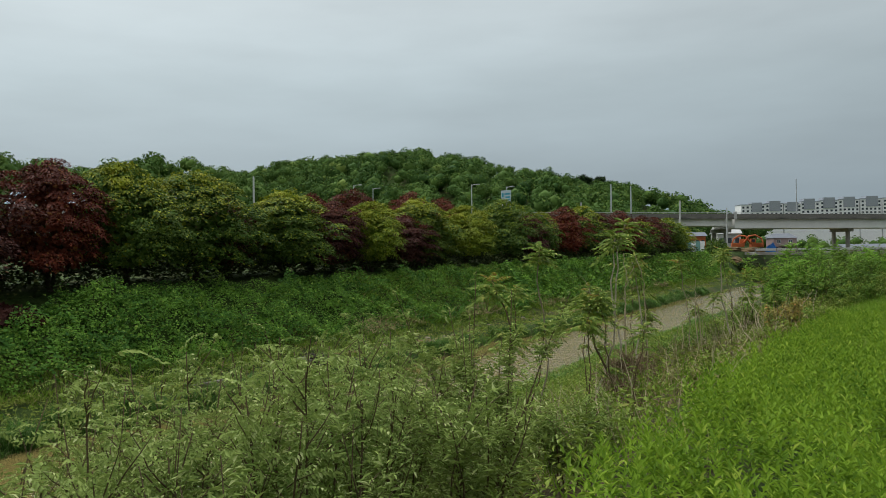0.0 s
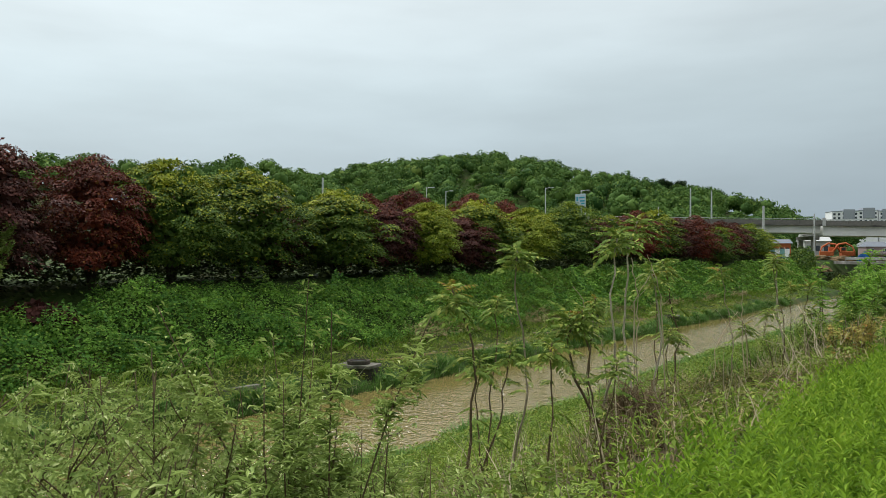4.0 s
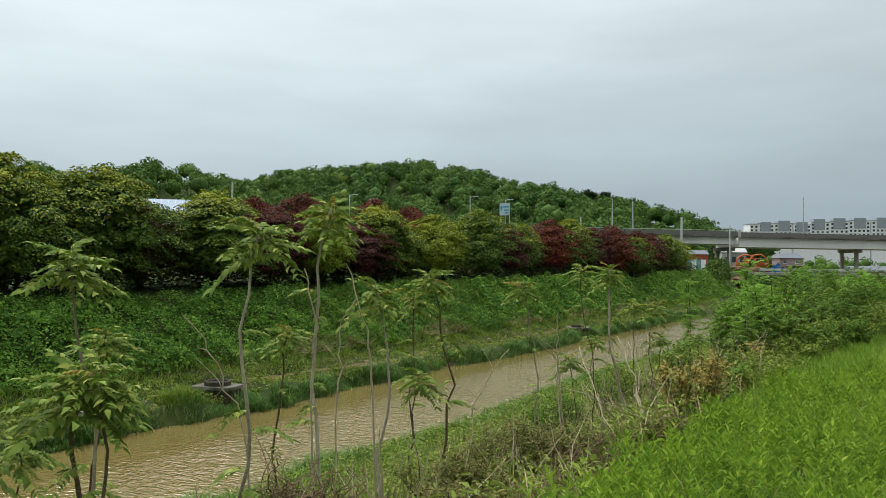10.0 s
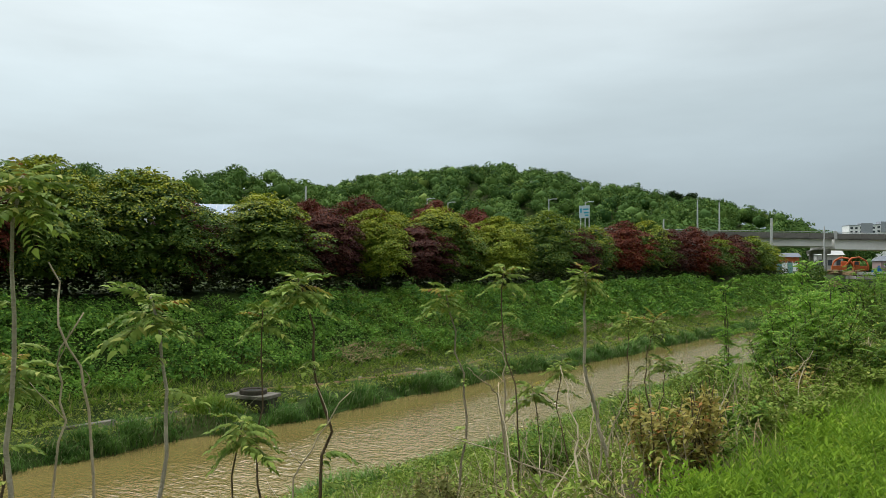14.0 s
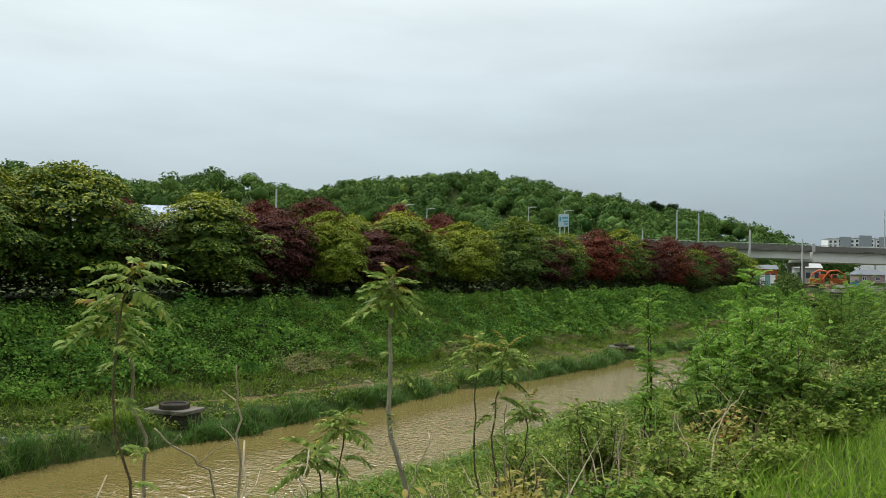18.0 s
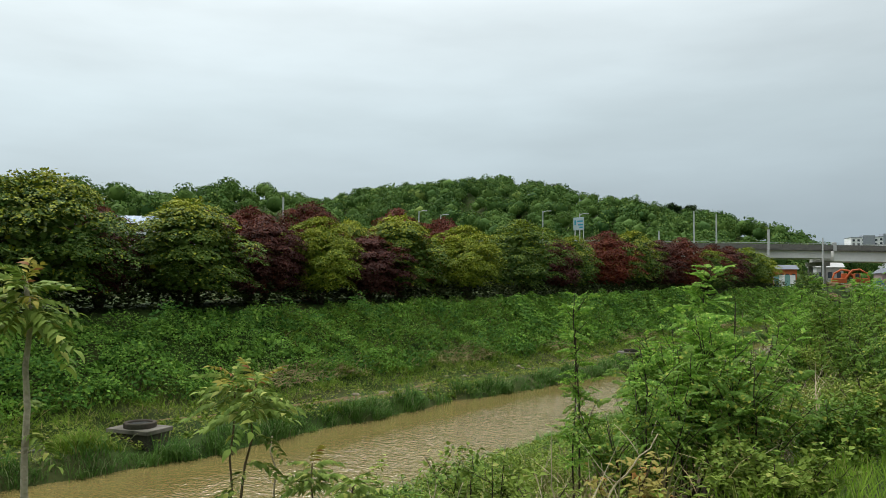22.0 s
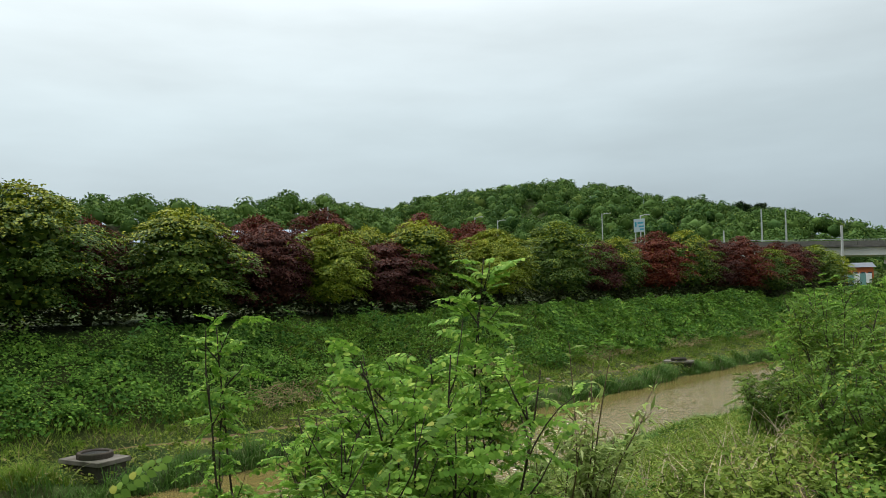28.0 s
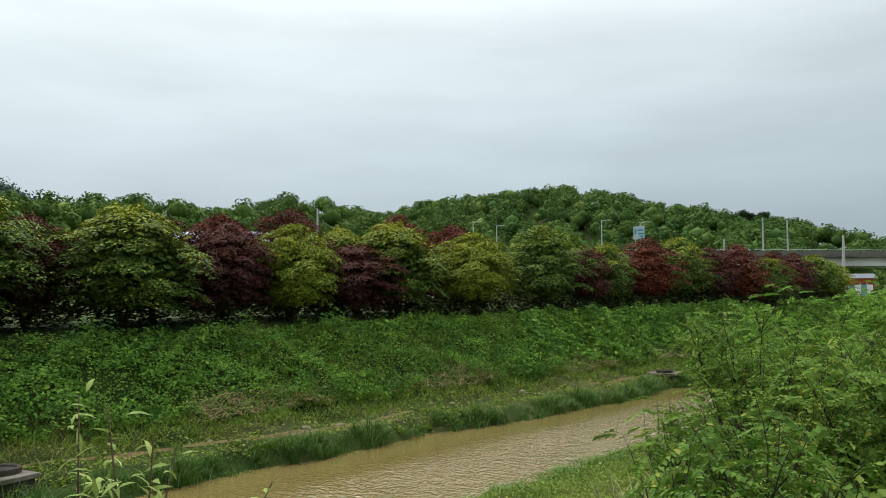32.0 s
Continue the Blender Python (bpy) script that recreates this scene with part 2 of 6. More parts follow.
L_GREEN = leaf_mat("maple_leaf_green", (0.050, 0.110, 0.020), (0.160, 0.245, 0.036), (0.34, 0.40, 0.035), 0.15, 0.5, 1.5, (0.6, 1.3))
L_DEEP = leaf_mat("maple_leaf_deep_green", (0.050, 0.108, 0.022), (0.155, 0.240, 0.042), (0.25, 0.32, 0.04), 0.15, 0.5, 1.5, (0.6, 1.3))
L_YELLOW = leaf_mat("maple_leaf_yellow_green", (0.115, 0.185, 0.016), (0.335, 0.410, 0.030), (0.44, 0.48, 0.045), 0.15, 0.5, 1.5, (0.6, 1.3))
L_DARKRED = leaf_mat("maple_leaf_dark_red", (0.050, 0.020, 0.017), (0.130, 0.048, 0.038), (0.18, 0.07, 0.045), 0.15, 0.5, 1.5, (0.6, 1.3))
L_RED = leaf_mat("maple_leaf_red", (0.085, 0.023, 0.015), (0.275, 0.064, 0.032), (0.26, 0.11, 0.03), 0.15, 0.5, 1.5, (0.6, 1.3))
# upper-crown leaf colours: young growth with the light on top painted in
L_LIT_FLUSH = leaf_mat("maple_leaf_young_lit_yellow", (0.20, 0.26, 0.022), (0.46, 0.50, 0.042), (0.52, 0.50, 0.06), 0.15, 0.5, 1.5, (0.6, 1.3))
L_LIT_FLUSHRED = leaf_mat("maple_leaf_young_lit_red", (0.080, 0.026, 0.019), (0.21, 0.060, 0.038), (0.25, 0.10, 0.045), 0.15, 0.5, 1.5, (0.6, 1.3))
L_FOREST = leaf_mat("woodland_leaf", (0.042, 0.108, 0.026), (0.150, 0.252, 0.050), (0.20, 0.29, 0.06), trans=0.15, rough=0.8, patch=0.03)
# near-black leaves: the shade under the maples put into colour; also a dark bush
L_SHADE = leaf_mat("shade_dark_leaf", (0.015, 0.028, 0.008), (0.05, 0.07, 0.015), (0.12, 0.14, 0.04), patch=0.3)
# far haze is put into this pale blue-green leaf colour
L_RIDGE = leaf_mat("haze_tinted_leaf", (0.07, 0.12, 0.11), (0.11, 0.17, 0.14), None, 0.1, 0.9, 0.02)
L_CREEP = leaf_mat("creeper_leaf", (0.052, 0.150, 0.024), (0.250, 0.475, 0.066), (0.36, 0.56, 0.09), patch=1.1, span=(0.55, 1.25))
L_GRASS = leaf_mat("bank_grass", (0.085, 0.175, 0.016), (0.24, 0.36, 0.040), (0.40, 0.35, 0.13), patch=0.35)
L_PALE = leaf_mat("pale_berm_grass", (0.15, 0.205, 0.026), (0.32, 0.385, 0.062), (0.42, 0.35, 0.15), patch=0.5)
L_REED = leaf_mat("reed_grass", (0.055, 0.15, 0.026), (0.17, 0.31, 0.06), (0.34, 0.38, 0.18), patch=1.2)
L_NETTLE = leaf_mat("nettle_leaf", (0.034, 0.115, 0.022), (0.14, 0.31, 0.048), (0.20, 0.32, 0.05), patch=0.8)
M_STRAW = noise_mat("dry_grass_straw", (0.24, 0.18, 0.09), (0.40, 0.32, 0.17), 7.0, 60.0, 0.9, 0.2)
L_WEED = leaf_mat("bright_weed_leaf", (0.080, 0.185, 0.018), (0.32, 0.50, 0.045), (0.44, 0.58, 0.08), trans=0.45, patch=2.0, span=(0.5, 1.2))
L_LAWN = leaf_mat("path_grass", (0.100, 0.220, 0.020), (0.31, 0.49, 0.050), (0.42, 0.44, 0.14), trans=0.4, patch=1.4)
L_SAGE = leaf_mat("grey_green_willow_leaf", (0.145, 0.235, 0.048), (0.42, 0.53, 0.145), (0.62, 0.70, 0.30), patch=1.5)
L_TREEHEAVEN = leaf_mat("sapling_leaf", (0.110, 0.195, 0.030), (0.32, 0.43, 0.080), (0.44, 0.48, 0.11), patch=1.5)
L_TIP = leaf_mat("yellow_young_leaf", (0.22, 0.22, 0.03), (0.40, 0.35, 0.055), (0.30, 0.14, 0.05), patch=2.0)
L_LOCUST = leaf_mat("locust_leaf", (0.095, 0.24, 0.028), (0.30, 0.53, 0.070), (0.44, 0.62, 0.11), trans=0.45, patch=2.5)
L_LOCUST_D = leaf_mat("older_locust_leaf", (0.065, 0.155, 0.022), (0.215, 0.355, 0.052), (0.34, 0.38, 0.06), patch=1.5)
L_SHRUB = leaf_mat("mixed_shrub_leaf", (0.105, 0.185, 0.026), (0.310, 0.410, 0.070), (0.40, 0.42, 0.11), patch=0.8)
L_OLIVE = leaf_mat("olive_shrub_leaf", (0.10, 0.115, 0.028), (0.26, 0.265, 0.070), (0.36, 0.28, 0.11), patch=1.2)
L_RUST = leaf_mat("rusty_leaf", (0.26, 0.25, 0.06), (0.52, 0.42, 0.11), (0.56, 0.28, 0.09), patch=2.0)


def water_mat():
    m, nt, b = base_mat("muddy_water", 0.10, 0.5)
    b.inputs["IOR"].default_value = 1.5
    N, L = nt.nodes.new, nt.links.new
    co = N("ShaderNodeTexCoord")
    n0 = N("ShaderNodeTexNoise"); n0.inputs["Scale"].default_value, n0.inputs["Detail"].default_value = 0.25, 4.0
    L(co.outputs["Object"], n0.inputs["Vector"])
    mix = N("ShaderNodeMix"); mix.data_type = "RGBA"
    mix.inputs["A"].default_value, mix.inputs["B"].default_value = (0.150, 0.115, 0.036, 1), (0.205, 0.163, 0.060, 1)
    L(n0.outputs["Fac"], mix.inputs["Factor"]); L(mix.outputs["Result"], b.inputs["Base Color"])
    mp = N("ShaderNodeMapping"); mp.inputs["Scale"].default_value = (1.0, 1.9, 1.0)
    L(co.outputs["Object"], mp.inputs[0])
    n1, n2 = N("ShaderNodeTexNoise"), N("ShaderNodeTexNoise")
    n1.inputs["Scale"].default_value, n1.inputs["Detail"].default_value = 2.3, 1.5
    n2.inputs["Scale"].default_value, n2.inputs["Detail"].default_value = 5.4, 1.5
    L(mp.outputs[0], n1.inputs["Vector"]); L(mp.outputs[0], n2.inputs["Vector"])
    # the shallow riffle is rougher than the calm reach under the far bank, and runs faster upstream
    sep = N("ShaderNodeSeparateXYZ"); L(co.outputs["Object"], sep.inputs[0])
    calm = N("ShaderNodeMapRange"); calm.interpolation_type = "SMOOTHSTEP"
    calm.inputs["From Min"].default_value, calm.inputs["From Max"].default_value = -25.0, -21.0
    calm.inputs["To Min"].default_value, calm.inputs["To Max"].default_value = 0.10, 1.0
    L(sep.outputs["X"], calm.inputs["Value"])
    s = N("ShaderNodeMath"); s.operation = "MULTIPLY_ADD"; s.inputs[1].default_value = 0.6
    L(n2.outputs["Fac"], s.inputs[0]); L(n1.outputs["Fac"], s.inputs[2])
    reach = N("ShaderNodeMapRange"); reach.interpolation_type = "SMOOTHSTEP"
    reach.inputs["From Min"].default_value, reach.inputs["From Max"].default_value = 38.0, 58.0
    reach.inputs["To Min"].default_value, reach.inputs["To Max"].default_value = 0.78, 1.1
    L(sep.outputs["Y"], reach.inputs["Value"])
    c = N("ShaderNodeMath"); c.operation = "MULTIPLY"
    L(reach.outputs[0], c.inputs[0]); L(calm.outputs[0], c.inputs[1])
    h = N("ShaderNodeMath"); h.operation = "MULTIPLY"
    L(s.outputs[0], h.inputs[0]); L(c.outputs[0], h.inputs[1])
    bp = N("ShaderNodeBump"); bp.inputs["Strength"].default_value, bp.inputs["Distance"].default_value = 1.0, 0.135
    L(h.outputs[0], bp.inputs["Height"]); L(bp.outputs[0], b.inputs["Normal"])
    return m


M_WATER = water_mat()

# ---------------------------------------------------------------- mesh helpers
rng = np.random.default_rng(7)


def np_mesh(name, V, F, mat=None, smooth=False):
    """A mesh from arrays of places and of faces that all have the same number of corners."""
    V, F = np.asarray(V, np.float32), np.asarray(F, np.int32)
    me = bpy.data.meshes.new(name)
    me.vertices.add(len(V)); me.vertices.foreach_set("co", V.ravel())
    me.loops.add(F.size); me.loops.foreach_set("vertex_index", F.ravel())
    me.polygons.add(len(F)); me.polygons.foreach_set("loop_start", np.arange(len(F), dtype=np.int32) * F.shape[1])
    me.update(calc_edges=True)
    if smooth:
        me.polygons.foreach_set("use_smooth", np.ones(len(F), bool))
    if mat:
        me.materials.append(mat)
    return me


def joined(*pieces):
    V, F, n = [], [], 0
    for v, f in pieces:
        V.append(v); F.append(np.asarray(f) + n); n += len(v)
    return np.concatenate(V), np.concatenate(F)


def unit(a):
    return a / np.maximum(np.linalg.norm(a, axis=-1, keepdims=True), 1e-9)


def scatter(tv, tf, pos, ahead, up, size, wide=None):
    """Copies of a small template (x across, y along, z up) at many places, joined."""
    pos, ahead, up = np.asarray(pos, float), unit(np.asarray(ahead, float)), np.asarray(up, float)
    side = unit(np.cross(ahead, up)); up = np.cross(side, ahead)
    size = np.broadcast_to(size, (len(pos),)); wide = size if wide is None else np.broadcast_to(wide, (len(pos),))
    v = pos[:, None] + tv[None, :, :1] * (side * wide[:, None])[:, None] + tv[None, :, 1:2] * (ahead * size[:, None])[:, None] + tv[None, :, 2:] * (up * size[:, None])[:, None]
    f = np.asarray(tf)[None] + (np.arange(len(pos)) * len(tv))[:, None, None]
    return v.reshape(-1, 3), f.reshape(-1, np.asarray(tf).shape[1])


KITE = (np.array([[0, 0, 0], [-0.5, 0.42, 0.10], [0.5, 0.42, 0.10], [0, 1, -0.12]]), np.array([[0, 2, 3], [0, 3, 1]]))
OVAL = (np.array([[0, 0, 0], [-0.36, 0.25, 0.06], [0.36, 0.25, 0.06], [-0.42, 0.65, 0.05], [0.42, 0.65, 0.05], [0, 1, -0.05]]), np.array([[0, 2, 1], [1, 2, 4], [1, 4, 3], [3, 4, 5]]))
LANCE = (np.array([[0, 0, 0], [-0.5, 0.35, 0.05], [0.5, 0.35, 0.05], [-0.32, 0.7, -0.06], [0.32, 0.7, -0.06], [0, 1, -0.28]]), np.array([[0, 2, 1], [1, 2, 4], [1, 4, 3], [3, 4, 5]]))
BLADE = (np.array([[-0.5, 0, 0], [0.5, 0, 0], [-0.4, 0.5, 0.0], [0.4, 0.5, 0.0], [0, 1, -0.22]]), np.array([[0, 1, 3], [0, 3, 2], [2, 3, 4]]))
HEART = (np.array([[0, 0.06, 0], [-0.42, 0.1, 0.05], [-0.5, 0.45, 0.08], [0, 1, -0.1], [0.5, 0.45, 0.08], [0.42, 0.1, 0.05]]), np.array([[0, 2, 1], [0, 3, 2], [0, 4, 3], [0, 5, 4]]))


def tube(points, r0, r1, sides=6):
    """A tapered round stalk through some points, closed at the tip; triangles."""
    P = np.asarray(points, float)
    n = len(P)
    d = unit(np.gradient(P, axis=0))
    ref = np.where(np.abs(d[:, 2:]) > 0.9, np.array([[1.0, 0, 0]]), np.array([[0, 0, 1.0]]))
    a = unit(np.cross(d, ref)); b = np.cross(d, a)
    ang = np.arange(sides) * 2 * math.pi / sides
    r = np.linspace(r0, r1, n)[:, None, None]
    V = (P[:, None] + r * (np.cos(ang)[None, :, None] * a[:, None] + np.sin(ang)[None, :, None] * b[:, None])).reshape(-1, 3)
    F = []
    for i in range(n - 1):
        for k in range(sides):
            p, q = i * sides + k, i * sides + (k + 1) % sides
            F += [[p, q, q + sides], [p, q + sides, p + sides]]
    V = np.vstack([V, P[-1:], P[:1]])
    t, s = len(V) - 2, len(V) - 1
    for k in range(sides):
        F.append([(n - 1) * sides + k, (n - 1) * sides + (k + 1) % sides, t])
        F.append([(k + 1) % sides, k, s])
    return V, np.array(F)


def wander(p, d, length, steps, bend, r, lift=0.0):
    """A winding line from p towards d."""
    pts, p, d = [np.array(p, float)], np.array(p, float), unit(np.array(d, float))
    for _ in range(steps):
        d = unit(d + r.normal(0, bend, 3) + (0, 0, lift))
        p = p + d * length / steps
        pts.append(p)
    return np.array(pts)


def part(name, me, parent, label="", m=None):
    ob = new(name, me)
    ob.parent = parent
    if m is not None:
        ob.matrix_basis = m
    if label:
        ob["label"] = label
    return ob


def box_bm(sx, sy, sz, bevel=0.0, at=(0, 0, 0)):
    bm = bmesh.new()
    bmesh.ops.create_cube(bm, size=1, matrix=Matrix.Translation(at) @ Matrix.Diagonal((sx, sy, sz, 1)))
    if bevel:
        bmesh.ops.bevel(bm, geom=bm.edges[:], offset=bevel, segments=2, affect="EDGES", profile=0.5)
    return bm


def bm_mesh(name, bm, mat):
    me = bpy.data.meshes.new(name)
    bm.to_mesh(me); bm.free()
    me.materials.append(mat)
    return me


def box_part(name, parent, size, at, mat, label="", bevel=0.0, rz=0.0):
    return part(name, bm_mesh(name, box_bm(*size, bevel), mat), parent, label, pose(*at, 0, 0, rz))


def cyl_bm(r0, r1, h, seg=16):
    bm = bmesh.new()
    bmesh.ops.create_cone(bm, cap_ends=True, segments=seg, radius1=r0, radius2=r1, depth=h, matrix=Matrix.Translation((0, 0, h / 2)))
    return bm


def empty(name, m, label, category, group=""):
    ob = new(name)
    ob.matrix_basis = m
    return tagged(ob, label, category, group)


# ---------------------------------------------------------------- the lie of the land
WATER_Z = -5.0
PX = np.array([-4000, -60, -45, -37, -35.6, -34.6, -31.2, -29.4, -26.6, -25.7, -24.5, -17.5, -16.2, -12.4, -8, -4, -2.7, -1.6, 0, 6, 4000])
PZ = np.array([0.3, 0.3, 0.2, 0.0, -0.15, -0.6, -3.6, -4.15, -4.45, -5.15, -5.8, -5.8, -4.9, -3.9, -2.5, -0.95, -0.40, -0.03, 0, 0, 0])
RX = np.array([-900, -470, -420, -381, -330, -279, -247, -220, -192, -169, -143, -124, -110, -96, -83, -62, -45])
RZ = np.array([0, 25, 36, 47, 51.5, 52.5, 52.5, 47.5, 40, 35, 29.5, 25.5, 22.5, 18, 12, 3, 0])
LY = np.array([-200, -60, 60, 121, 153, 167, 183, 197, 210, 231, 250, 270, 285, 300, 330])
LZ = np.array([15, 22, 22, 23.0, 26.5, 26.5, 24.5, 27, 27, 35.0, 34, 30, 22, 9, 0])


def wave(y):
    return 0.35 * np.sin(y * 0.21 + 0.5) + 0.22 * np.sin(y * 0.53 + 2.0) + 0.12 * np.sin(y * 1.3)


def hills(x, y):
    a = np.interp(x, RX, RZ) * np.exp(-((y - 395) / np.where(y < 395, 85, 200)) ** 2)
    b = np.interp(y, LY, LZ) * np.exp(-((x + 275) / 48) ** 2)
    # the raised road that leads to the bridge
    c = 9.2 / (1 + np.exp((x + 62) / 4.0)) / (1 + np.exp((-225 - x) / 6.0)) / (1 + np.exp((128 - y) / 5.0)) / (1 + np.exp((y - 300) / 8.0))
    return np.maximum(np.maximum(a, b), c)


def lie(x, y):
    """The height of the ground."""
    x, y = np.asarray(x, float), np.asarray(y, float)
    shore = np.clip((x + 33) / 6, 0, 1) * np.clip((-8 - x) / 6, 0, 1)
    z = np.interp(x - wave(y) * shore, PX, PZ)
    back = np.clip((-32 - x) / 3, 0, 1)
    z = z + back * 0.008 * np.clip(y - 30, 0, 130)
    z = z + 0.45 * np.exp(-(((x + 34.0) / 1.5) ** 2 + ((y - 25.9) / 2.6) ** 2)) - 0.25 * np.exp(-((x + 34.8) / 1.2) ** 2) / (1 + np.exp((31.0 - y) / 0.5)) / (1 + np.exp((y - 52.0) / 3.0)) + 0.5 * np.exp(-(((x + 34.6) / 1.5) ** 2 + ((y - 108.0) / 3.0) ** 2))
    z = z - 1.1 * np.exp(-(((x + 35.8) / 1.6) ** 2 + ((y - 20.5) / 4.0) ** 2)) - 1.0 * np.exp(-(((x + 35.6) / 1.6) ** 2 + ((y - 122) / 5.0) ** 2))
    z = z - 0.25 * np.exp(-(((x + 26.4) / 0.9) ** 2 + ((y - 33.2) / 1.3) ** 2))
    near = (x > -60) & (x < 30)
    return z + near * (0.05 * np.sin(x * 1.9 + y * 0.7) + 0.05 * np.sin(y * 1.1 - x * 0.9)) * np.clip(np.abs(x + 0.3) / 3, 0, 1) + hills(x, y)


def build_ground():
    xs = np.unique(np.concatenate([np.linspace(-3500, -500, 14), np.linspace(-480, -62, 42), np.linspace(-60, -38, 12), np.linspace(-37.5, -24, 46), np.linspace(-23, -17, 7), np.linspace(-16.8, 2, 48), np.linspace(4, 60, 10), np.linspace(90, 3500, 14)]))
    ys = np.unique(np.concatenate([np.linspace(-3000, -80, 14), np.linspace(-60, -6, 14), np.linspace(-5, 80, 140), np.linspace(81, 180, 70), np.linspace(185, 520, 60), np.linspace(560, 4500, 24)]))
    X, Y = np.meshgrid(xs, ys)
    V = np.stack([X, Y, lie(X, Y)], -1).reshape(-1, 3)
    nx = len(xs)
    i, j = np.meshgrid(np.arange(nx - 1), np.arange(len(ys) - 1))
    a = (j * nx + i).ravel()
    ob = new("ground", np_mesh("ground", V, np.stack([a, a + 1, a + 1 + nx, a + nx], -1), M_GROUND, True))
    tagged(ob, "green grassy river banks and soil", "ground", kind="structure")
    xs, ys = np.linspace(-29, -14, 31), np.concatenate([np.linspace(-60, 200, 261), np.linspace(220, 1500, 20)])
    X, Y = np.meshgrid(xs, ys)
    V = np.stack([X, Y, 0 * X + WATER_Z], -1).reshape(-1, 3)
    nx = len(xs)
    i, j = np.meshgrid(np.arange(nx - 1), np.arange(len(ys) - 1))
    a = (j * nx + i).ravel()
    tagged(new("water", np_mesh("water", V, np.stack([a, a + 1, a + 1 + nx, a + nx], -1), M_WATER, True)), "muddy brown river with small ripples", "river", kind="structure")


build_ground()

# ---------------------------------------------------------------- maples on the far bank


def maple_crown(seed, pads=125, leaves=13000):
    """Tiers of domed leafy sprays round a spreading crown, 3 m in radius, from 1 to 6.4 m up, with dark gaps between the tiers."""
    r = np.random.default_rng(seed)
    n = pads
    th = np.arange(n) * 2.39996 + r.normal(0, 0.25, n)
    u = np.clip((np.arange(n) + 0.5) / n + r.normal(0, 0.03, n), 0, 1) ** 0.85
    prof = ([0, 0.15, 0.35, 0.58, 0.78, 0.92, 1], [0.72, 0.92, 1.04, 1.0, 0.78, 0.48, 0.12])
    lobes = 1 + 0.13 * np.sin(th * 3 + seed) + 0.09 * np.sin(th * 5 + 2 * seed + 3 * u)
    rad = np.interp(u, *prof) * lobes * r.uniform(0.80, 1.04, n)
    c = np.stack([np.cos(th) * rad * 2.5, np.sin(th) * rad * 2.5, 1.25 + u * 4.75 + 0.28 * np.sin(th * 2 + seed) + r.normal(0, 0.14, n)], -1)
    size = r.uniform(0.40, 0.80, n) * (1.08 - 0.2 * u)
    k = r.choice(n, leaves, p=size ** 2 / (size ** 2).sum())
    ang, d = r.uniform(0, 2 * math.pi, leaves), np.sqrt(r.uniform(0, 1, leaves))
    fx, fy = np.cos(ang) * d, np.sin(ang) * d
    steep = (0.62 - 0.42 * u)[k]
    drop = 0.30 * (1 - d ** 2) - steep * np.maximum(-0.2, fx) - 0.22 * d ** 4
    ox, oy = np.cos(th)[k], np.sin(th)[k]
    rim = 1 + 0.22 * np.sin(ang * 5 + k)
    off = np.stack([(ox * fx - oy * fy) * rim, (oy * fx + ox * fy) * rim, drop], -1) * size[k][:, None] + r.normal(0, 0.03, (leaves, 3))
    ahead = np.stack([ox * (0.5 + fx) - oy * fy, oy * (0.5 + fx) + ox * fy, -0.15 - 0.5 * steep - 0.25 * d], -1) + r.normal(0, 0.28, (leaves, 3))
    up = np.stack([ox * (0.25 + 0.5 * fx) - 0.5 * oy * fy, oy * (0.25 + 0.5 * fx) + 0.5 * ox * fy, 0 * ang + 1.0], -1) + r.normal(0, 0.22, (leaves, 3))
    s = r.uniform(0.085, 0.16, leaves)
    v1 = scatter(*KITE, c[k] + off, ahead, up, s, s * 0.78)
    # a few shoots above the crown
    m = 40
    a2, q2 = r.uniform(0, 2 * math.pi, m), r.uniform(0, 2.0, m)
    tip = np.stack([np.cos(a2) * q2, np.sin(a2) * q2, 6.05 - 0.36 * q2 ** 2 + r.uniform(0, 0.32, m)], -1)
    kk = np.repeat(np.arange(m), 12)
    p2 = tip[kk] + r.normal(0, 0.11, (len(kk), 3))
    v2 = scatter(*KITE, p2, r.normal(0, 1, (len(kk), 3)) + [0, 0, 0.3], r.normal(0, 0.5, (len(kk), 3)) + [0, 0, 1], 0.16, 0.12)
    # the shaded leaves inside
    m = 2000
    a3, u3 = r.uniform(0, 2 * math.pi, m), r.uniform(0, 1, m)
    q3 = np.interp(u3, *prof) * 1.75 * np.sqrt(r.uniform(0.15, 1, m))
    p3 = np.stack([np.cos(a3) * q3, np.sin(a3) * q3, 1.1 + u3 * 4.6], -1)
    v3 = scatter(*KITE, p3, r.normal(0, 1, (m, 3)) + [0, 0, -0.3], np.stack([np.cos(a3), np.sin(a3), 0 * a3 + 0.5], -1) + r.normal(0, 0.4, (m, 3)), r.uniform(0.24, 0.36, m), 0.27)
    me = np_mesh("crown", *joined(v1, v2, v3))
    me.materials.append(L_GREEN); me.materials.append(L_LIT_FLUSH)
    # paler leaves higher up: young shoots, and the brighter top light put into colour
    pale_share = np.clip((u - 0.42) * 1.5, 0.0, 0.75) * r.uniform(0.35, 1.25, n)
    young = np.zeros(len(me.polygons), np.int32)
    young[:2 * leaves] = np.repeat(r.random(leaves) < pale_share[k], 2)
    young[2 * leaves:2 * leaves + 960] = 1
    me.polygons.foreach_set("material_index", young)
    return me


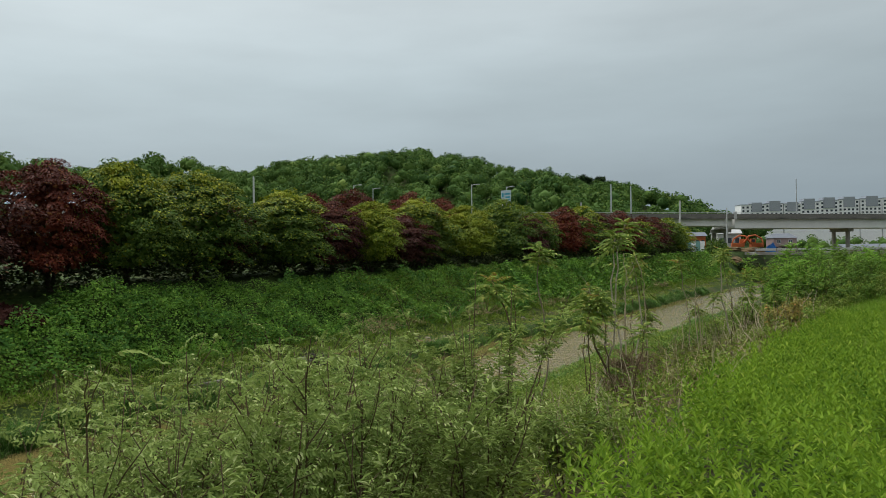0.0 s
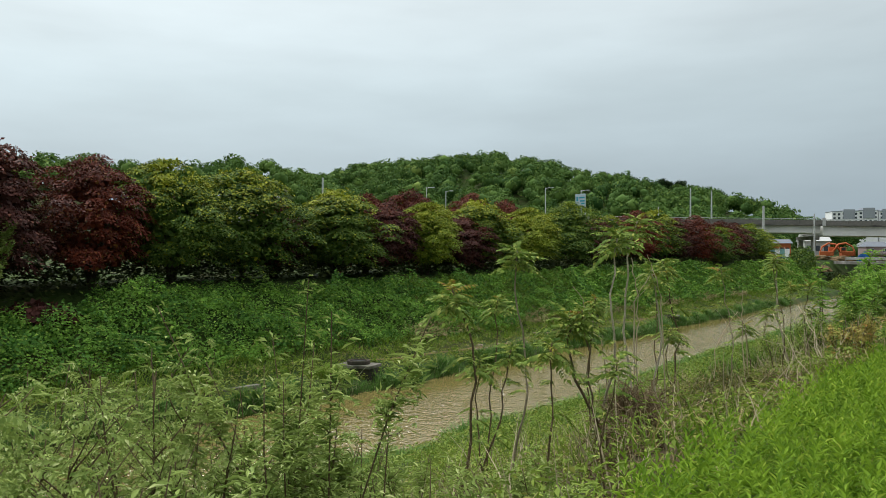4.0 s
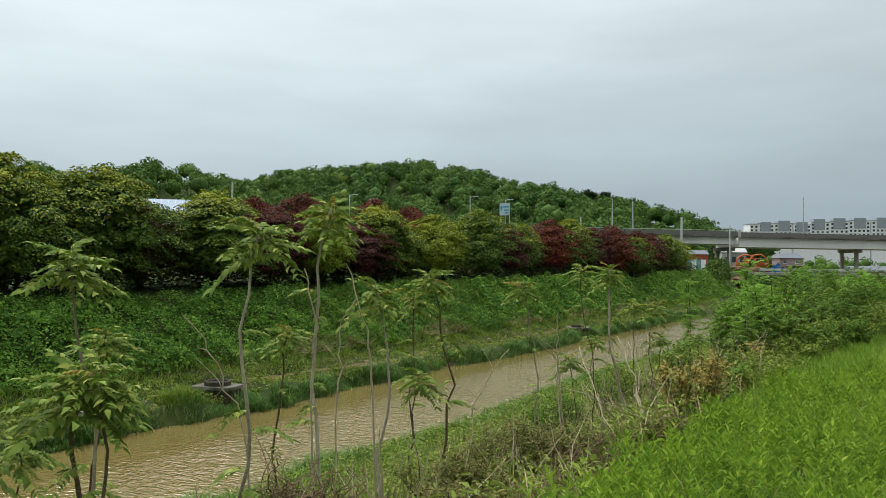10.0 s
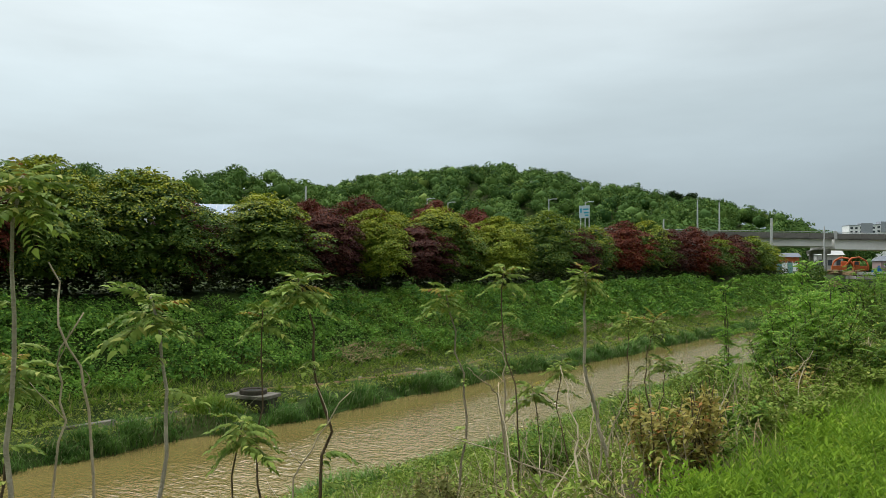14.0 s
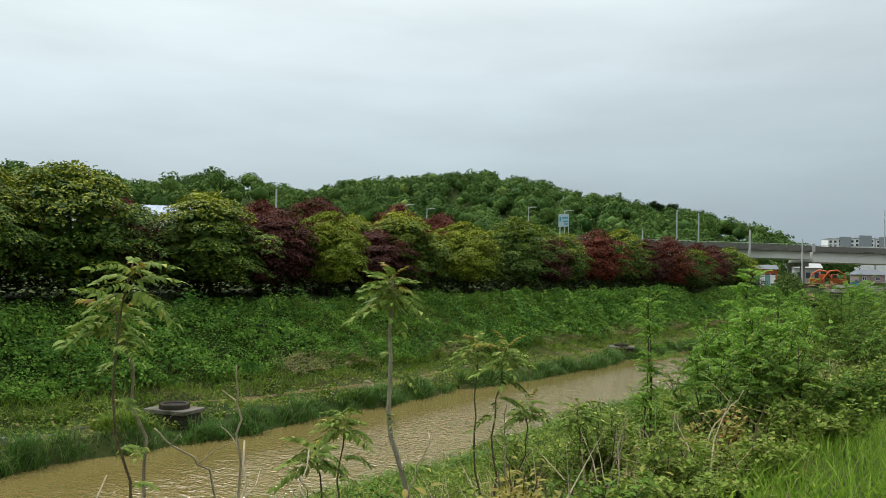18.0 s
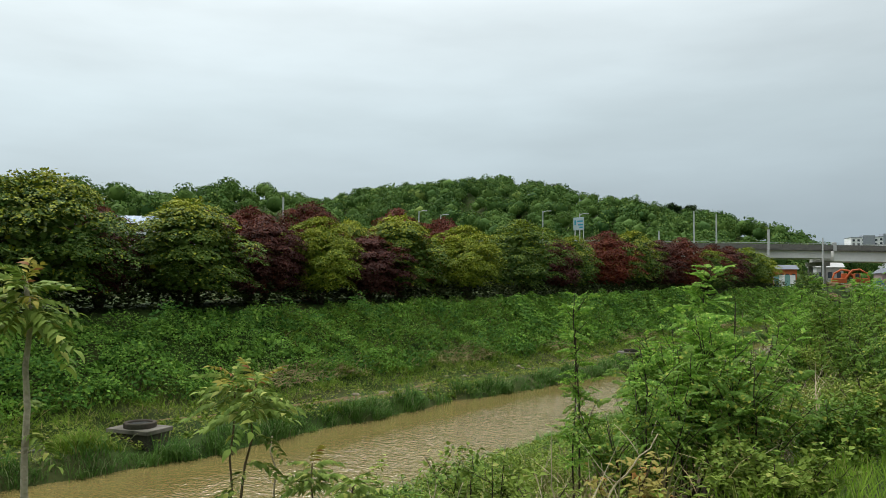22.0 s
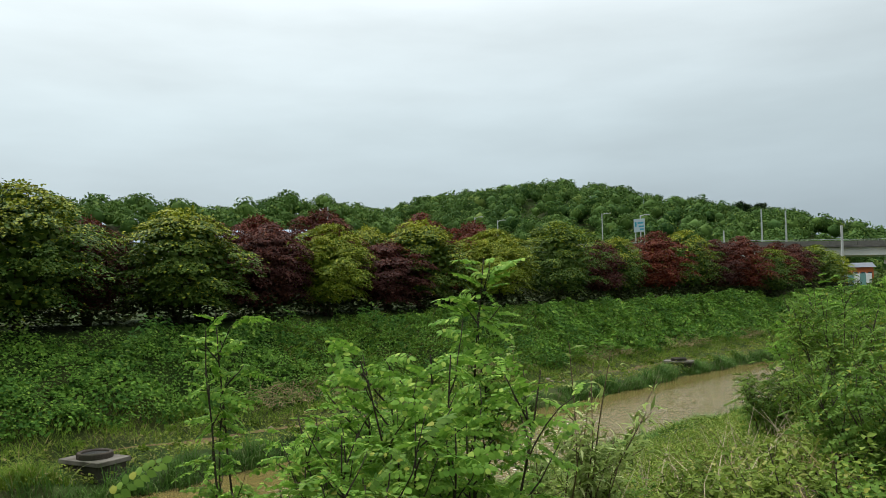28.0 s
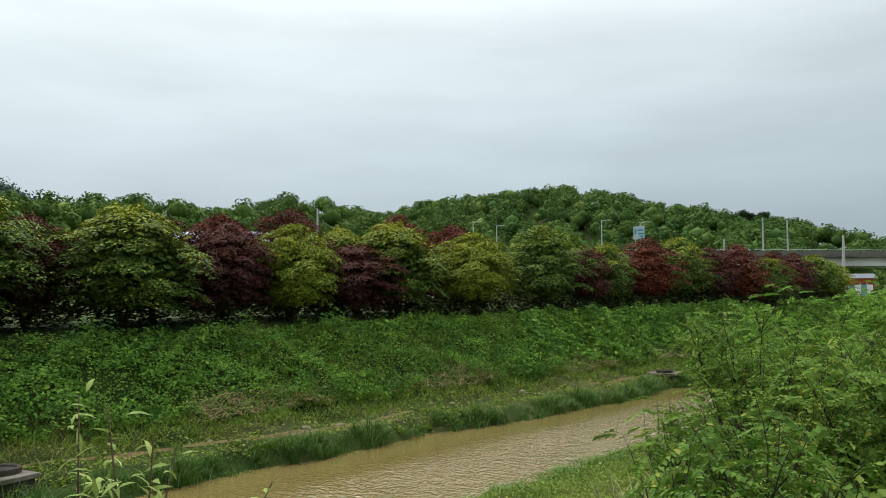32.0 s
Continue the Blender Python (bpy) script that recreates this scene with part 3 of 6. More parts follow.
def maple_trunk(seed):
    r = np.random.default_rng(seed)
    bits = []
    for s in range(2 + seed % 2):
        p0 = np.array([r.uniform(-0.25, 0.25), r.uniform(-0.25, 0.25), -0.4])
        stem = wander(p0, (r.uniform(-0.2, 0.2), r.uniform(-0.2, 0.2), 1), 2.2, 5, 0.07, r)
        bits.append(tube(stem, 0.13, 0.085, 7))
        for _ in range(5):
            a = r.uniform(0, 6.28)
            bits.append(tube(wander(stem[r.integers(3, 6)], (math.cos(a), math.sin(a), r.uniform(0.5, 1.4)), r.uniform(1.6, 3.0), 6, 0.16, r), 0.06, 0.012, 5))
    return np_mesh("trunk", *joined(*bits), M_BARK, True)


CROWNS = [maple_crown(11 + i, 100, 18500) for i in range(5)] + [maple_crown(17 + i, 85, 9500) for i in range(3)]
TRUNKS = [maple_trunk(31 + i) for i in range(3)]
# each tint: leaf colour, paler top-light colour for the upper crown, label
TINTS = {"g": (L_GREEN, L_LIT_FLUSH, "green maple tree on the crest of the far bank"), "d": (L_DEEP, L_YELLOW, "deep green maple tree on the far bank crest"), "y": (L_YELLOW, L_LIT_FLUSH, "bright yellow-green maple tree on the far bank crest"),
         "k": (L_DARKRED, L_LIT_FLUSHRED, "dark purple-red maple tree on the far bank crest"), "r": (L_RED, L_LIT_FLUSHRED, "rusty red maple tree on the far bank crest")}
# x, y, half width, top, tint
MAPLES = [(-38.2, 7.5, 3.2, 6.9, "k"), (-38.4, 13.6, 3.4, 7.0, "k"), (-38.0, 19.3, 3.3, 7.1, "k"), (-37.8, 24.8, 2.6, 6.5, "r"), (-37.9, 29.2, 2.9, 6.8, "g"), (-37.8, 34.4, 3.4, 6.8, "g"),
           (-39.6, 38.4, 2.1, 5.5, "k"), (-37.6, 42.4, 3.4, 6.15, "g"), (-38.2, 48.3, 2.4, 5.55, "k"), (-37.4, 52.3, 2.5, 5.75, "y"), (-40.6, 54.4, 2.5, 7.1, "r"), (-37.6, 57.4, 2.6, 4.9, "k"),
           (-38.4, 61.2, 3.3, 6.6, "g"), (-41.4, 64.6, 2.6, 7.4, "r"), (-37.6, 68.6, 3.0, 6.2, "y"), (-42.0, 71.5, 2.6, 7.3, "r"), (-37.8, 77.9, 3.6, 7.2, "d"), (-38.0, 85.0, 2.3, 6.0, "k"),
           (-38.2, 88.6, 2.6, 6.4, "g"), (-37.9, 96.0, 3.3, 7.2, "r")]
MAPLES += [(-38.4, 103.6, 3.4, 7.8, "g"), (-41.5, 109.0, 2.6, 7.6, "g"), (-37.6, 117.5, 3.6, 7.5, "r"), (-36.6, 124.4, 3.2, 6.3, "d"), (-38.0, 130.5, 3.2, 7.4, "r"), (-38.0, 138.5, 3.0, 7.3, "k"),
           (-38.0, 147.5, 3.6, 7.6, "d"), (-38.0, 156.0, 3.0, 6.7, "y"), (-40.8, 32.0, 2.6, 5.6, "k"), (-41.0, 45.6, 2.8, 6.0, "k"), (-41.6, 50.0, 2.5, 6.5, "r"), (-41.4, 59.0, 2.6, 6.2, "g"),
           (-41.6, 82.0, 3.0, 6.6, "g"), (-41.0, 92.0, 3.0, 6.4, "d"), (-38.2, 111.0, 3.3, 6.9, "k"), (-41.0, 143.0, 3.2, 7.0, "r")]


def plant_maples():
    for i, (x, y, hw, top, tint) in enumerate(MAPLES):
        z = float(lie(x, y))
        old, fresh, label = TINTS[tint]
        t = empty("maple_tree", pose(x, y, z, 0, 0, (i * 67) % 360), label, "tree", "maples along the far bank")
        h = (top - z) / 6.35
        tr = part("trunk", TRUNKS[i % 3], t, "dark bare stems")
        tr.scale = (1, 1, h)
        cr = part("crown", CROWNS[i % 5 if y < 74 else 5 + i % 3], t)
        cr.scale = (hw / 2.5, hw / 2.5, h)
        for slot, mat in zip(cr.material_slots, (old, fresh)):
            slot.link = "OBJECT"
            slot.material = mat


plant_maples()

# ---------------------------------------------------------------- woods on the hills


def woods(name, pts, radius, label, mat, lobes=7, clumps=22, seed=3):
    """Many far crowns joined: each a heap of rounded lobes of leaf clumps, with gaps between."""
    r = np.random.default_rng(seed)
    n = len(pts)
    R = radius * r.uniform(0.65, 1.35, n)
    lk = np.repeat(np.arange(n), lobes)
    ld = unit(r.normal(0, 1, (len(lk), 3))); ld[:, 2] = np.abs(ld[:, 2]) * 1.1 - 0.2
    lc = pts[lk] + ld * (R[lk] * r.uniform(0.45, 0.72, len(lk)))[:, None]
    lr = R[lk] * r.uniform(0.34, 0.52, len(lk))
    k = np.repeat(np.arange(len(lk)), clumps)
    d = unit(r.normal(0, 1, (len(k), 3)) + [0, 0, 0.5])
    pos = lc[k] + d * (lr[k] * r.uniform(0.75, 1.1, len(k)))[:, None] * [1, 1, 0.85]
    t = r.normal(0, 1, (len(k), 3)); t -= d * (t * d).sum(-1, keepdims=True)
    v = scatter(*KITE, pos, unit(t) + [0, 0, -0.3], d + r.normal(0, 0.3, (len(k), 3)) + [0, 0, 0.2], lr[k] * r.uniform(0.24, 0.46, len(k)))
    bm = bmesh.new()
    bmesh.ops.create_icosphere(bm, subdivisions=1, radius=1)
    iv = np.array([q.co[:] for q in bm.verts]); jf = np.array([[q.index for q in f.verts] for f in bm.faces])
    bm.free()
    kk = np.repeat(np.arange(n), len(iv)); dd = np.tile(iv, (n, 1))
    core = (pts[kk] + dd * (R[kk] * 0.62)[:, None], (jf[None] + (np.arange(n) * len(iv))[:, None, None]).reshape(-1, 3))
    return tagged(new(name, np_mesh(name, *joined(core, v), mat)), label, "woodland", kind="stuff")


def plant_woods():
    r = np.random.default_rng(5)
    n = 950
    x, y = r.uniform(-430, -45, n), r.uniform(305, 402, n)
    z = hills(x, y)
    ok = z > 2.0
    x, y = x[ok], y[ok]
    pts = np.stack([x, y, lie(x, y) + r.uniform(3.0, 6.5, len(x))], -1)
    woods("hill_woods", pts, 5.2, "dense green broadleaf woods covering a low hill", L_FOREST, 8, 30)
    n = 430
    x, y = r.uniform(-295, -228, n), r.uniform(-60, 300, n)
    ok = (hills(x, y) > 12.0)
    x, y = x[ok], y[ok]
    pts = np.stack([x, y, lie(x, y) + r.uniform(3.0, 7.5, len(x))], -1)
    woods("ridge_woods", pts, 5.2, "green broadleaf woods on a low ridge behind the road", L_FOREST, 8, 30, 8)
    n = 150
    x, y = r.uniform(-48, 130, n), r.uniform(292, 330, n)
    woods("far_trees", np.stack([x, y, r.uniform(1.0, 4.2, n)], -1), 3.2, "belt of green trees beyond the bridge", L_FOREST, 6, 14, 12)
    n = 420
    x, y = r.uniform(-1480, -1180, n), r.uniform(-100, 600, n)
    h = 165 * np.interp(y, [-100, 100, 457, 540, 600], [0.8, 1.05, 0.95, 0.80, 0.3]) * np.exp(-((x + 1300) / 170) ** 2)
    woods("distant_ridge", np.stack([x, y, h], -1), 24.0, "wooded ridge far away, tinted blue-green for haze", L_RIDGE, 5, 12, 9)


plant_woods()

# ---------------------------------------------------------------- ground cover of the far bank


def cover(name, n, xr, yr, tmpl, size, label, mat, lift=(0.0, 0.3), upright=0.5, wide=1.0, seed=1, lumps=0.3, ypow=1.0, keep=None, lean=(0, 0)):
    """Leaves or blades strewn over a stretch of ground, thicker on lumps."""
    r = np.random.default_rng(seed)
    x = r.uniform(*xr, n)
    y = yr[0] + (yr[1] - yr[0]) * r.uniform(0, 1, n) ** ypow
    if keep is not None:
        k = keep(x, y, r)
        x, y = x[k], y[k]
    n = len(x)
    lump = lumps * np.maximum(0, np.sin(x * 1.3 + 1.7 * np.sin(y * 0.45)) * np.sin(y * 0.9 + 1.3 * np.sin(x * 0.7)) + 0.35 * np.sin(x * 3.1 + y * 2.3) + 0.3) + lumps * 0.55 * np.maximum(0, np.sin(x * 4.7 + 1.3 * np.sin(y * 1.9)) * np.sin(y * 3.9 + 1.1 * np.sin(x * 2.3)))
    z = lie(x, y) + r.uniform(*lift, n) + lump
    e = 0.3
    up = np.stack([-(lie(x + e, y) - lie(x - e, y)) / (2 * e), -(lie(x, y + e) - lie(x, y - e)) / (2 * e), np.ones(n)], -1)
    up = unit(up + r.normal(0, 0.3, (n, 3)))
    a = r.uniform(0, 2 * math.pi, n)
    flat = np.stack([np.cos(a) + lean[0], np.sin(a) + lean[1], r.normal(-0.1, 0.25, n)], -1)
    ahead = flat * (1 - upright) + np.array([0, 0, 1.0]) * upright + r.normal(0, 0.15, (n, 3))
    s = r.uniform(*size, n)
    ob = new(name, np_mesh(name, *scatter(*tmpl, np.stack([x, y, z], -1), ahead, up, s, s * wide), mat))
    return tagged(ob, label, "vegetation", kind="stuff")


def plant_far_bank():
    # leaf colour darkened to stand for the shade under the crowns
    cover("undergrowth", 30000, (-42.0, -35.75), (-2, 165), KITE, (0.18, 0.34), "undergrowth beneath the maples, leaf colour darkened for shade", L_SHADE, (0.05, 0.9), 0.3, 0.7, 20, 0.4)
    # leafy mass added as a dark backing for the shaded gaps between trunks
    cover("thicket", 26000, (-44.5, -39.5), (-4, 168), KITE, (0.3, 0.55), "leafy backing added behind the maple trunks, coloured dark as shade", L_SHADE, (0.1, 3.4), 0.3, 0.7, 29, 0.5)
    cover("bank_creepers", 90000, (-35.35, -30.6), (2, 82), KITE, (0.08, 0.155), "dense green creeper leaves covering the far bank slope", L_CREEP, (0.02, 0.36), 0.15, 0.8, 21, 0.5, 1.15)
    cover("bank_leaves", 22000, (-35.4, -30.8), (70, 175), KITE, (0.22, 0.42), "leafy green growth on the far bank slope", L_CREEP, (0.05, 0.4), 0.2, 0.8, 26, 0.4, 1.2)
    cover("bank_nettles", 20000, (-35.4, -30.6), (2, 120), KITE, (0.13, 0.24), "patches of taller dark green nettles on the far bank slope", L_NETTLE, (0.1, 0.5), 0.2, 0.8, 27, 0.75, 1.2,
          lambda x, y, r: np.sin(x * 1.1 + 2.0 * np.sin(y * 0.31)) * np.sin(y * 0.47 + x * 0.6) + 0.25 * r.normal(0, 1, len(x)) > 0.35)
    cover("dry_bank_grass", 9000, (-31.7, -30.4), (42, 118), BLADE, (0.35, 0.7), "dry straw-coloured grass along the foot of the bank", M_STRAW, (0.15, 0.4), 0.3, 0.05, 28, 0.2, 1.0, lambda x, y, r: np.sin(y * 0.45) + r.normal(0, 0.4, len(x)) > 0.0, (0.9, 0))
    cover("bank_grass", 30000, (-35.4, -30.4), (46, 175), BLADE, (0.35, 0.7), "tall green grass on the far bank slope", L_GRASS, (0.0, 0.1), 0.55, 0.055, 22, 0.3, 1.1, None, (0.7, 0))
    cover("bank_foot_grass", 22000, (-31.8, -29.2), (2, 150), BLADE, (0.3, 0.6), "green grass along the foot of the bank", L_GRASS, (0.0, 0.08), 0.6, 0.05, 23, 0.2, 1.3)
    cover("berm_grass", 34000, (-30.2, -26.5), (2, 150), BLADE, (0.14, 0.34), "short pale green grass on the river berm", L_PALE, (0.0, 0.05), 0.5, 0.07, 24, 0.10, 1.4,
          lambda x, y, r: (np.abs(x + 28.35 - 0.35 * np.sin(y * 0.3)) > 0.32 * np.clip(np.sin(y * 0.19 - 0.6) + 0.6, 0, 1)) | (r.random(len(x)) < 0.25))
    cover("berm_weeds", 9000, (-30.0, -26.4), (2, 110), HEART, (0.08, 0.15), "low leafy weeds on the river berm", L_PALE, (0.0, 0.16), 0.2, 0.9, 25, 0.2, 1.3)


def clumps(name, n, xr, yr, label, mat, seed, leaf=(0.10, 0.19), per=85, big=(0.35, 1.0)):
    """Rounded clumps of leafy growth, each a shell of leaves over the slope, with dark gaps between."""
    r = np.random.default_rng(seed)
    cx, cy = r.uniform(*xr, n), yr[0] + (yr[1] - yr[0]) * r.random(n) ** 1.2
    rad = r.uniform(*big, n) * (0.8 + 0.4 * np.sin(cy * 0.4 + cx))
    k = np.repeat(np.arange(n), per)
    d = unit(r.normal(0, 1, (len(k), 3)) + [0.35, 0, 0.35]); d[:, 2] = np.abs(d[:, 2])
    pos = np.stack([cx[k], cy[k], lie(cx, cy)[k]], -1) + d * (rad[k] * r.uniform(0.75, 1.08, len(k)))[:, None] * [1, 1.15, 0.75]
    ahead = unit(r.normal(0, 1, (len(k), 3))) + d * 0.4 + [0, 0, -0.5]
    s = r.uniform(*leaf, len(k)) * (1 + 0.006 * cy[k])
    ob = new(name, np_mesh(name, *scatter(*KITE, pos, ahead, d + [0, 0, 0.5] + r.normal(0, 0.25, (len(k), 3)), s, s * 0.8), mat))
    return tagged(ob, label, "vegetation", kind="stuff")


def reeds(name, n, edge, spread, yr, height, label, mat, seed, lean, ypow=1.3):
    """Arching blades in tufts along a water's edge."""
    r = np.random.default_rng(seed)
    tufts = n // 26
    ty = yr[0] + (yr[1] - yr[0]) * r.random(tufts) ** ypow
    tx = edge + wave(ty) + r.uniform(-spread, spread, tufts)
    ok = ~((np.abs(ty - 33.3) < 0.7) & (np.abs(tx + 26.9) < 0.7))
    tx, ty = tx[ok], ty[ok]
    tufts = len(tx)
    k = np.repeat(np.arange(tufts), 26)
    x, y = tx[k] + r.normal(0, 0.14, len(k)), ty[k] + r.normal(0, 0.2, len(k))
    th = height * r.uniform(0.6, 1.25, tufts) * (0.22 + 1.0 * np.abs(np.sin(ty * 0.9 + 1.3 * np.sin(ty * 0.37))) ** 1.4)
    a = r.uniform(0, 6.28, len(k))
    out = np.stack([np.cos(a) * 0.5 + lean, np.sin(a) * 0.5 - 0.15, 1.3 + r.normal(0, 0.2, len(k))], -1)
    pos = np.stack([x, y, np.maximum(lie(x, y), WATER_Z - 0.05)], -1)
    bl = (np.array([[-0.5, 0, 0], [0.5, 0, 0], [-0.45, 0.4, 0.02], [0.45, 0.4, 0.02], [-0.3, 0.72, -0.12], [0.3, 0.72, -0.12], [0, 0.95, -0.38]]), np.array([[0, 1, 3], [0, 3, 2], [2, 3, 5], [2, 5, 4], [4, 5, 6]]))
    s = th[k] * r.uniform(0.7, 1.2, len(k))
    up = np.stack([-np.cos(a) - lean, -np.sin(a), 0 * a + 0.4], -1)
    ob = new(name, np_mesh(name, *scatter(*bl, pos, out, up, s, 0.030 * np.ones(len(k))), mat))
    return tagged(ob, label, "vegetation", kind="stuff")


plant_far_bank()
clumps("bank_clumps", 480, (-35.3, -31.2), (3, 110), "rounded clumps of fresh green creepers on the far bank slope", L_CREEP, 61)
clumps("dark_bank_clumps", 340, (-35.3, -30.8), (3, 120), "rounded clumps of dark green nettles on the far bank slope", L_NETTLE, 62)
clumps("berm_clumps", 120, (-30.4, -26.8), (8, 100), "low green tussocks on the river berm", L_GRASS, 63, (0.08, 0.16), 50, (0.15, 0.4))
reeds("berm_tufts", 900, -27.25, 0.5, (30.3, 32.2), 0.6, "tufts of grass beside the manhole chamber", L_GRASS, 43, 0.1, 1.0)
reeds("far_shore_reeds", 25000, -26.25, 0.45, (4, 125), 0.7, "arching green reed grass along the far water's edge", L_REED, 41, 0.35)

# ---------------------------------------------------------------- near bank


def plant_near_bank():
    r = np.random.default_rng(51)
    # lance-leaved weeds in leafy shoots beside the path
    n = 5600
    x, y = r.uniform(-2.3, 1.0, n), 2.2 + 19 * r.random(n) ** 1.1
    edge = np.interp(y, [2, 4, 6, 9, 11, 13.5, 16, 18, 19, 20, 22], [-1.42, -1.60, -1.68, -1.76, -1.8, -1.82, -1.6, -1.5, -1.25, -0.8, -0.4]) + 0.09 * np.sin(y * 2.3)
    ok = x > edge
    x, y = x[ok], y[ok]
    blob = np.sin(x * 4.6 + 1.7 * np.sin(y * 1.9)) * np.sin(y * 3.6 + 1.3 * np.sin(x * 2.2)) + 0.5 * np.sin(x * 8.3 + y * 5.1)
    ok = blob > r.uniform(-1.5, -0.25, len(x))
    x, y, blob = x[ok], y[ok], blob[ok]
    n = len(x)
    h = np.clip(0.38 + 0.22 * blob + r.uniform(-0.20, 0.16, n), 0.08, 0.60) * np.clip(1.25 - 0.035 * y, 0.5, 1.1)
    m = 19
    k = np.repeat(np.arange(n), m)
    j = np.tile(np.arange(m), n)
    q = j / m
    a = j * 2.4 + k * 1.1
    lean = r.normal(0, 0.12, (n, 2))[k] * (h[k] * q)[:, None]
    z = lie(x, y)[k] + h[k] * (0.28 + 0.72 * q)
    ahead = np.stack([np.cos(a), np.sin(a), 0.25 + 1.7 * q ** 2 + r.normal(0, 0.2, len(k))], -1)
    s = r.uniform(0.055, 0.100, len(k)) * (1.1 - 0.35 * q)
    pos = np.stack([x[k] + lean[:, 0], y[k] + lean[:, 1], z], -1)
    up = np.tile([0, 0, 1.0], (len(k), 1)) + r.normal(0, 0.2, (len(k), 3))
    tagged(new("path_weeds", np_mesh("path_weeds", *scatter(*KITE, pos, ahead, up, s, s * 0.30), L_WEED)), "bright green lance-leaved weeds beside the path", "weeds", kind="stuff")
    cover("path_grass", 36000, (-1.7, 1.0), (8, 27), BLADE, (0.10, 0.30), "fresh bright green grass beside the path", L_LAWN, (0, 0.02), 0.74, 0.026, 52, 0.06, 1.15)
    cover("path_turf", 10000, (-2.2, 1.4), (-5, 32), BLADE, (0.15, 0.35), "short green grass under the weeds", L_LAWN, (0, 0.02), 0.65, 0.05, 53, 0.05)
    cover("verge_grass", 15000, (1.0, 9.0), (-6, 36), BLADE, (0.12, 0.32), "short green grass on the verge away from the river", L_LAWN, (0, 0.02), 0.6, 0.06, 59, 0.05)
    # the rough slope down to the water
    cover("slope_weeds", 58000, (-9.5, -1.8), (1, 46), KITE, (0.045, 0.11), "tangled grey-green weeds on the near bank", L_SHRUB, (0.02, 0.36), 0.3, 0.34, 54, 0.18, 1.15, lambda x, y, r: (np.abs(x + 3.5) > 0.75) | (np.abs(y - 11.2) > 1.3) | (r.random(len(x)) < 0.3))
    cover("slope_grass", 34000, (-13.5, -2.0), (-6, 60), BLADE, (0.22, 0.5), "rough green grass on the near bank", L_GRASS, (0, 0.05), 0.66, 0.035, 55, 0.12, 1.1)
    cover("dead_grass", 3200, (-6.0, -1.7), (8, 30), BLADE, (0.2, 0.5), "dead straw-coloured grass among the weeds", M_STRAW, (0, 0.25), 0.45, 0.02, 58, 0.12)
    cover("dry_stalks", 2100, (-7.0, -1.8), (6, 34), BLADE, (0.4, 1.0), "thin dry straw stalks among the weeds", M_DRY, (0, 0.08), 0.72, 0.016, 56, 0.05)
    cover("lower_bank_weeds", 46000, (-16.2, -8.0), (-6, 62), KITE, (0.08, 0.17), "leafy weeds on the lower near bank", L_SHRUB, (0.02, 0.22), 0.3, 0.4, 57, 0.15, 1.1)


plant_near_bank()
reeds("near_shore_reeds", 17000, -15.7, 1.2, (6, 80), 0.45, "green reed grass along the near water's edge", L_REED, 42, -0.1)


# compound leaves: a stalk with pairs of leaflets
def frond(seed, pairs, leaf, length, width, droop, spread=0.75, mat=None, lift=0.0, stalk=True):
    r = np.random.default_rng(seed)
    s = np.linspace(0, 1, 7)
    line = np.stack([0 * s, s, lift * s - droop * s ** 2], -1)
    bits = [tube(line[::2], 0.012, 0.004, 3)] if stalk else []
    t = np.linspace(0.16, 0.97, pairs)
    py = t; pz = lift * t - droop * t ** 2
    pos, ahead, size = [], [], []
    for q, yy, zz in zip(t, py, pz):
        for sd in (-1, 1):
            pos.append((0, yy, zz)); ahead.append((sd, spread + r.normal(0, 0.12), -0.35 + r.normal(0, 0.18)))
            size.append(length * (1 - 0.45 * abs(q - 0.45)) * r.uniform(0.85, 1.1))
    pos.append((0, 1, lift - droop)); ahead.append((0, 1, -0.5)); size.append(length)
    n = len(pos)
    bits.append(scatter(*leaf, np.array(pos, float), np.array(ahead, float), np.tile([0, 0, 1.0], (n, 1)) + r.normal(0, 0.2, (n, 3)), np.array(size), np.array(size) * width))
    return np_mesh("leaf", *joined(*bits), mat)


HEAVEN = [frond(61 + i, 11, LANCE, 0.36, 0.44, 0.75 + 0.2 * i, 0.45, L_TREEHEAVEN, 0.3) for i in range(3)]
YOUNG = [frond(71 + i, 6, LANCE, 0.34, 0.40, 0.45 + 0.15 * i, 0.5, L_TIP, 0.3) for i in range(2)]
LOCUST = [frond(81 + i, 9, OVAL, 0.215, 0.74, 0.22 + 0.12 * i, 0.35, L_LOCUST, 0.1) for i in range(3)]
FAR_LOCUST = [frond(86 + i, 8, KITE, 0.24, 0.72, 0.22 + 0.12 * i, 0.35, (L_LOCUST, L_LOCUST_D)[i % 2], 0.1, False) for i in range(4)]
LOCUST_D = [frond(91 + i, 8, OVAL, 0.22, 0.74, 0.25 + 0.12 * i, 0.35, L_LOCUST_D, 0.1) for i in range(2)]


def leaf_pose(p, az, pitch, size, roll=0):
    return Matrix.Translation(p) @ Euler((0, 0, az)).to_matrix().to_4x4() @ Euler((pitch, roll, 0)).to_matrix().to_4x4() @ Matrix.Diagonal((size, size, size, 1))


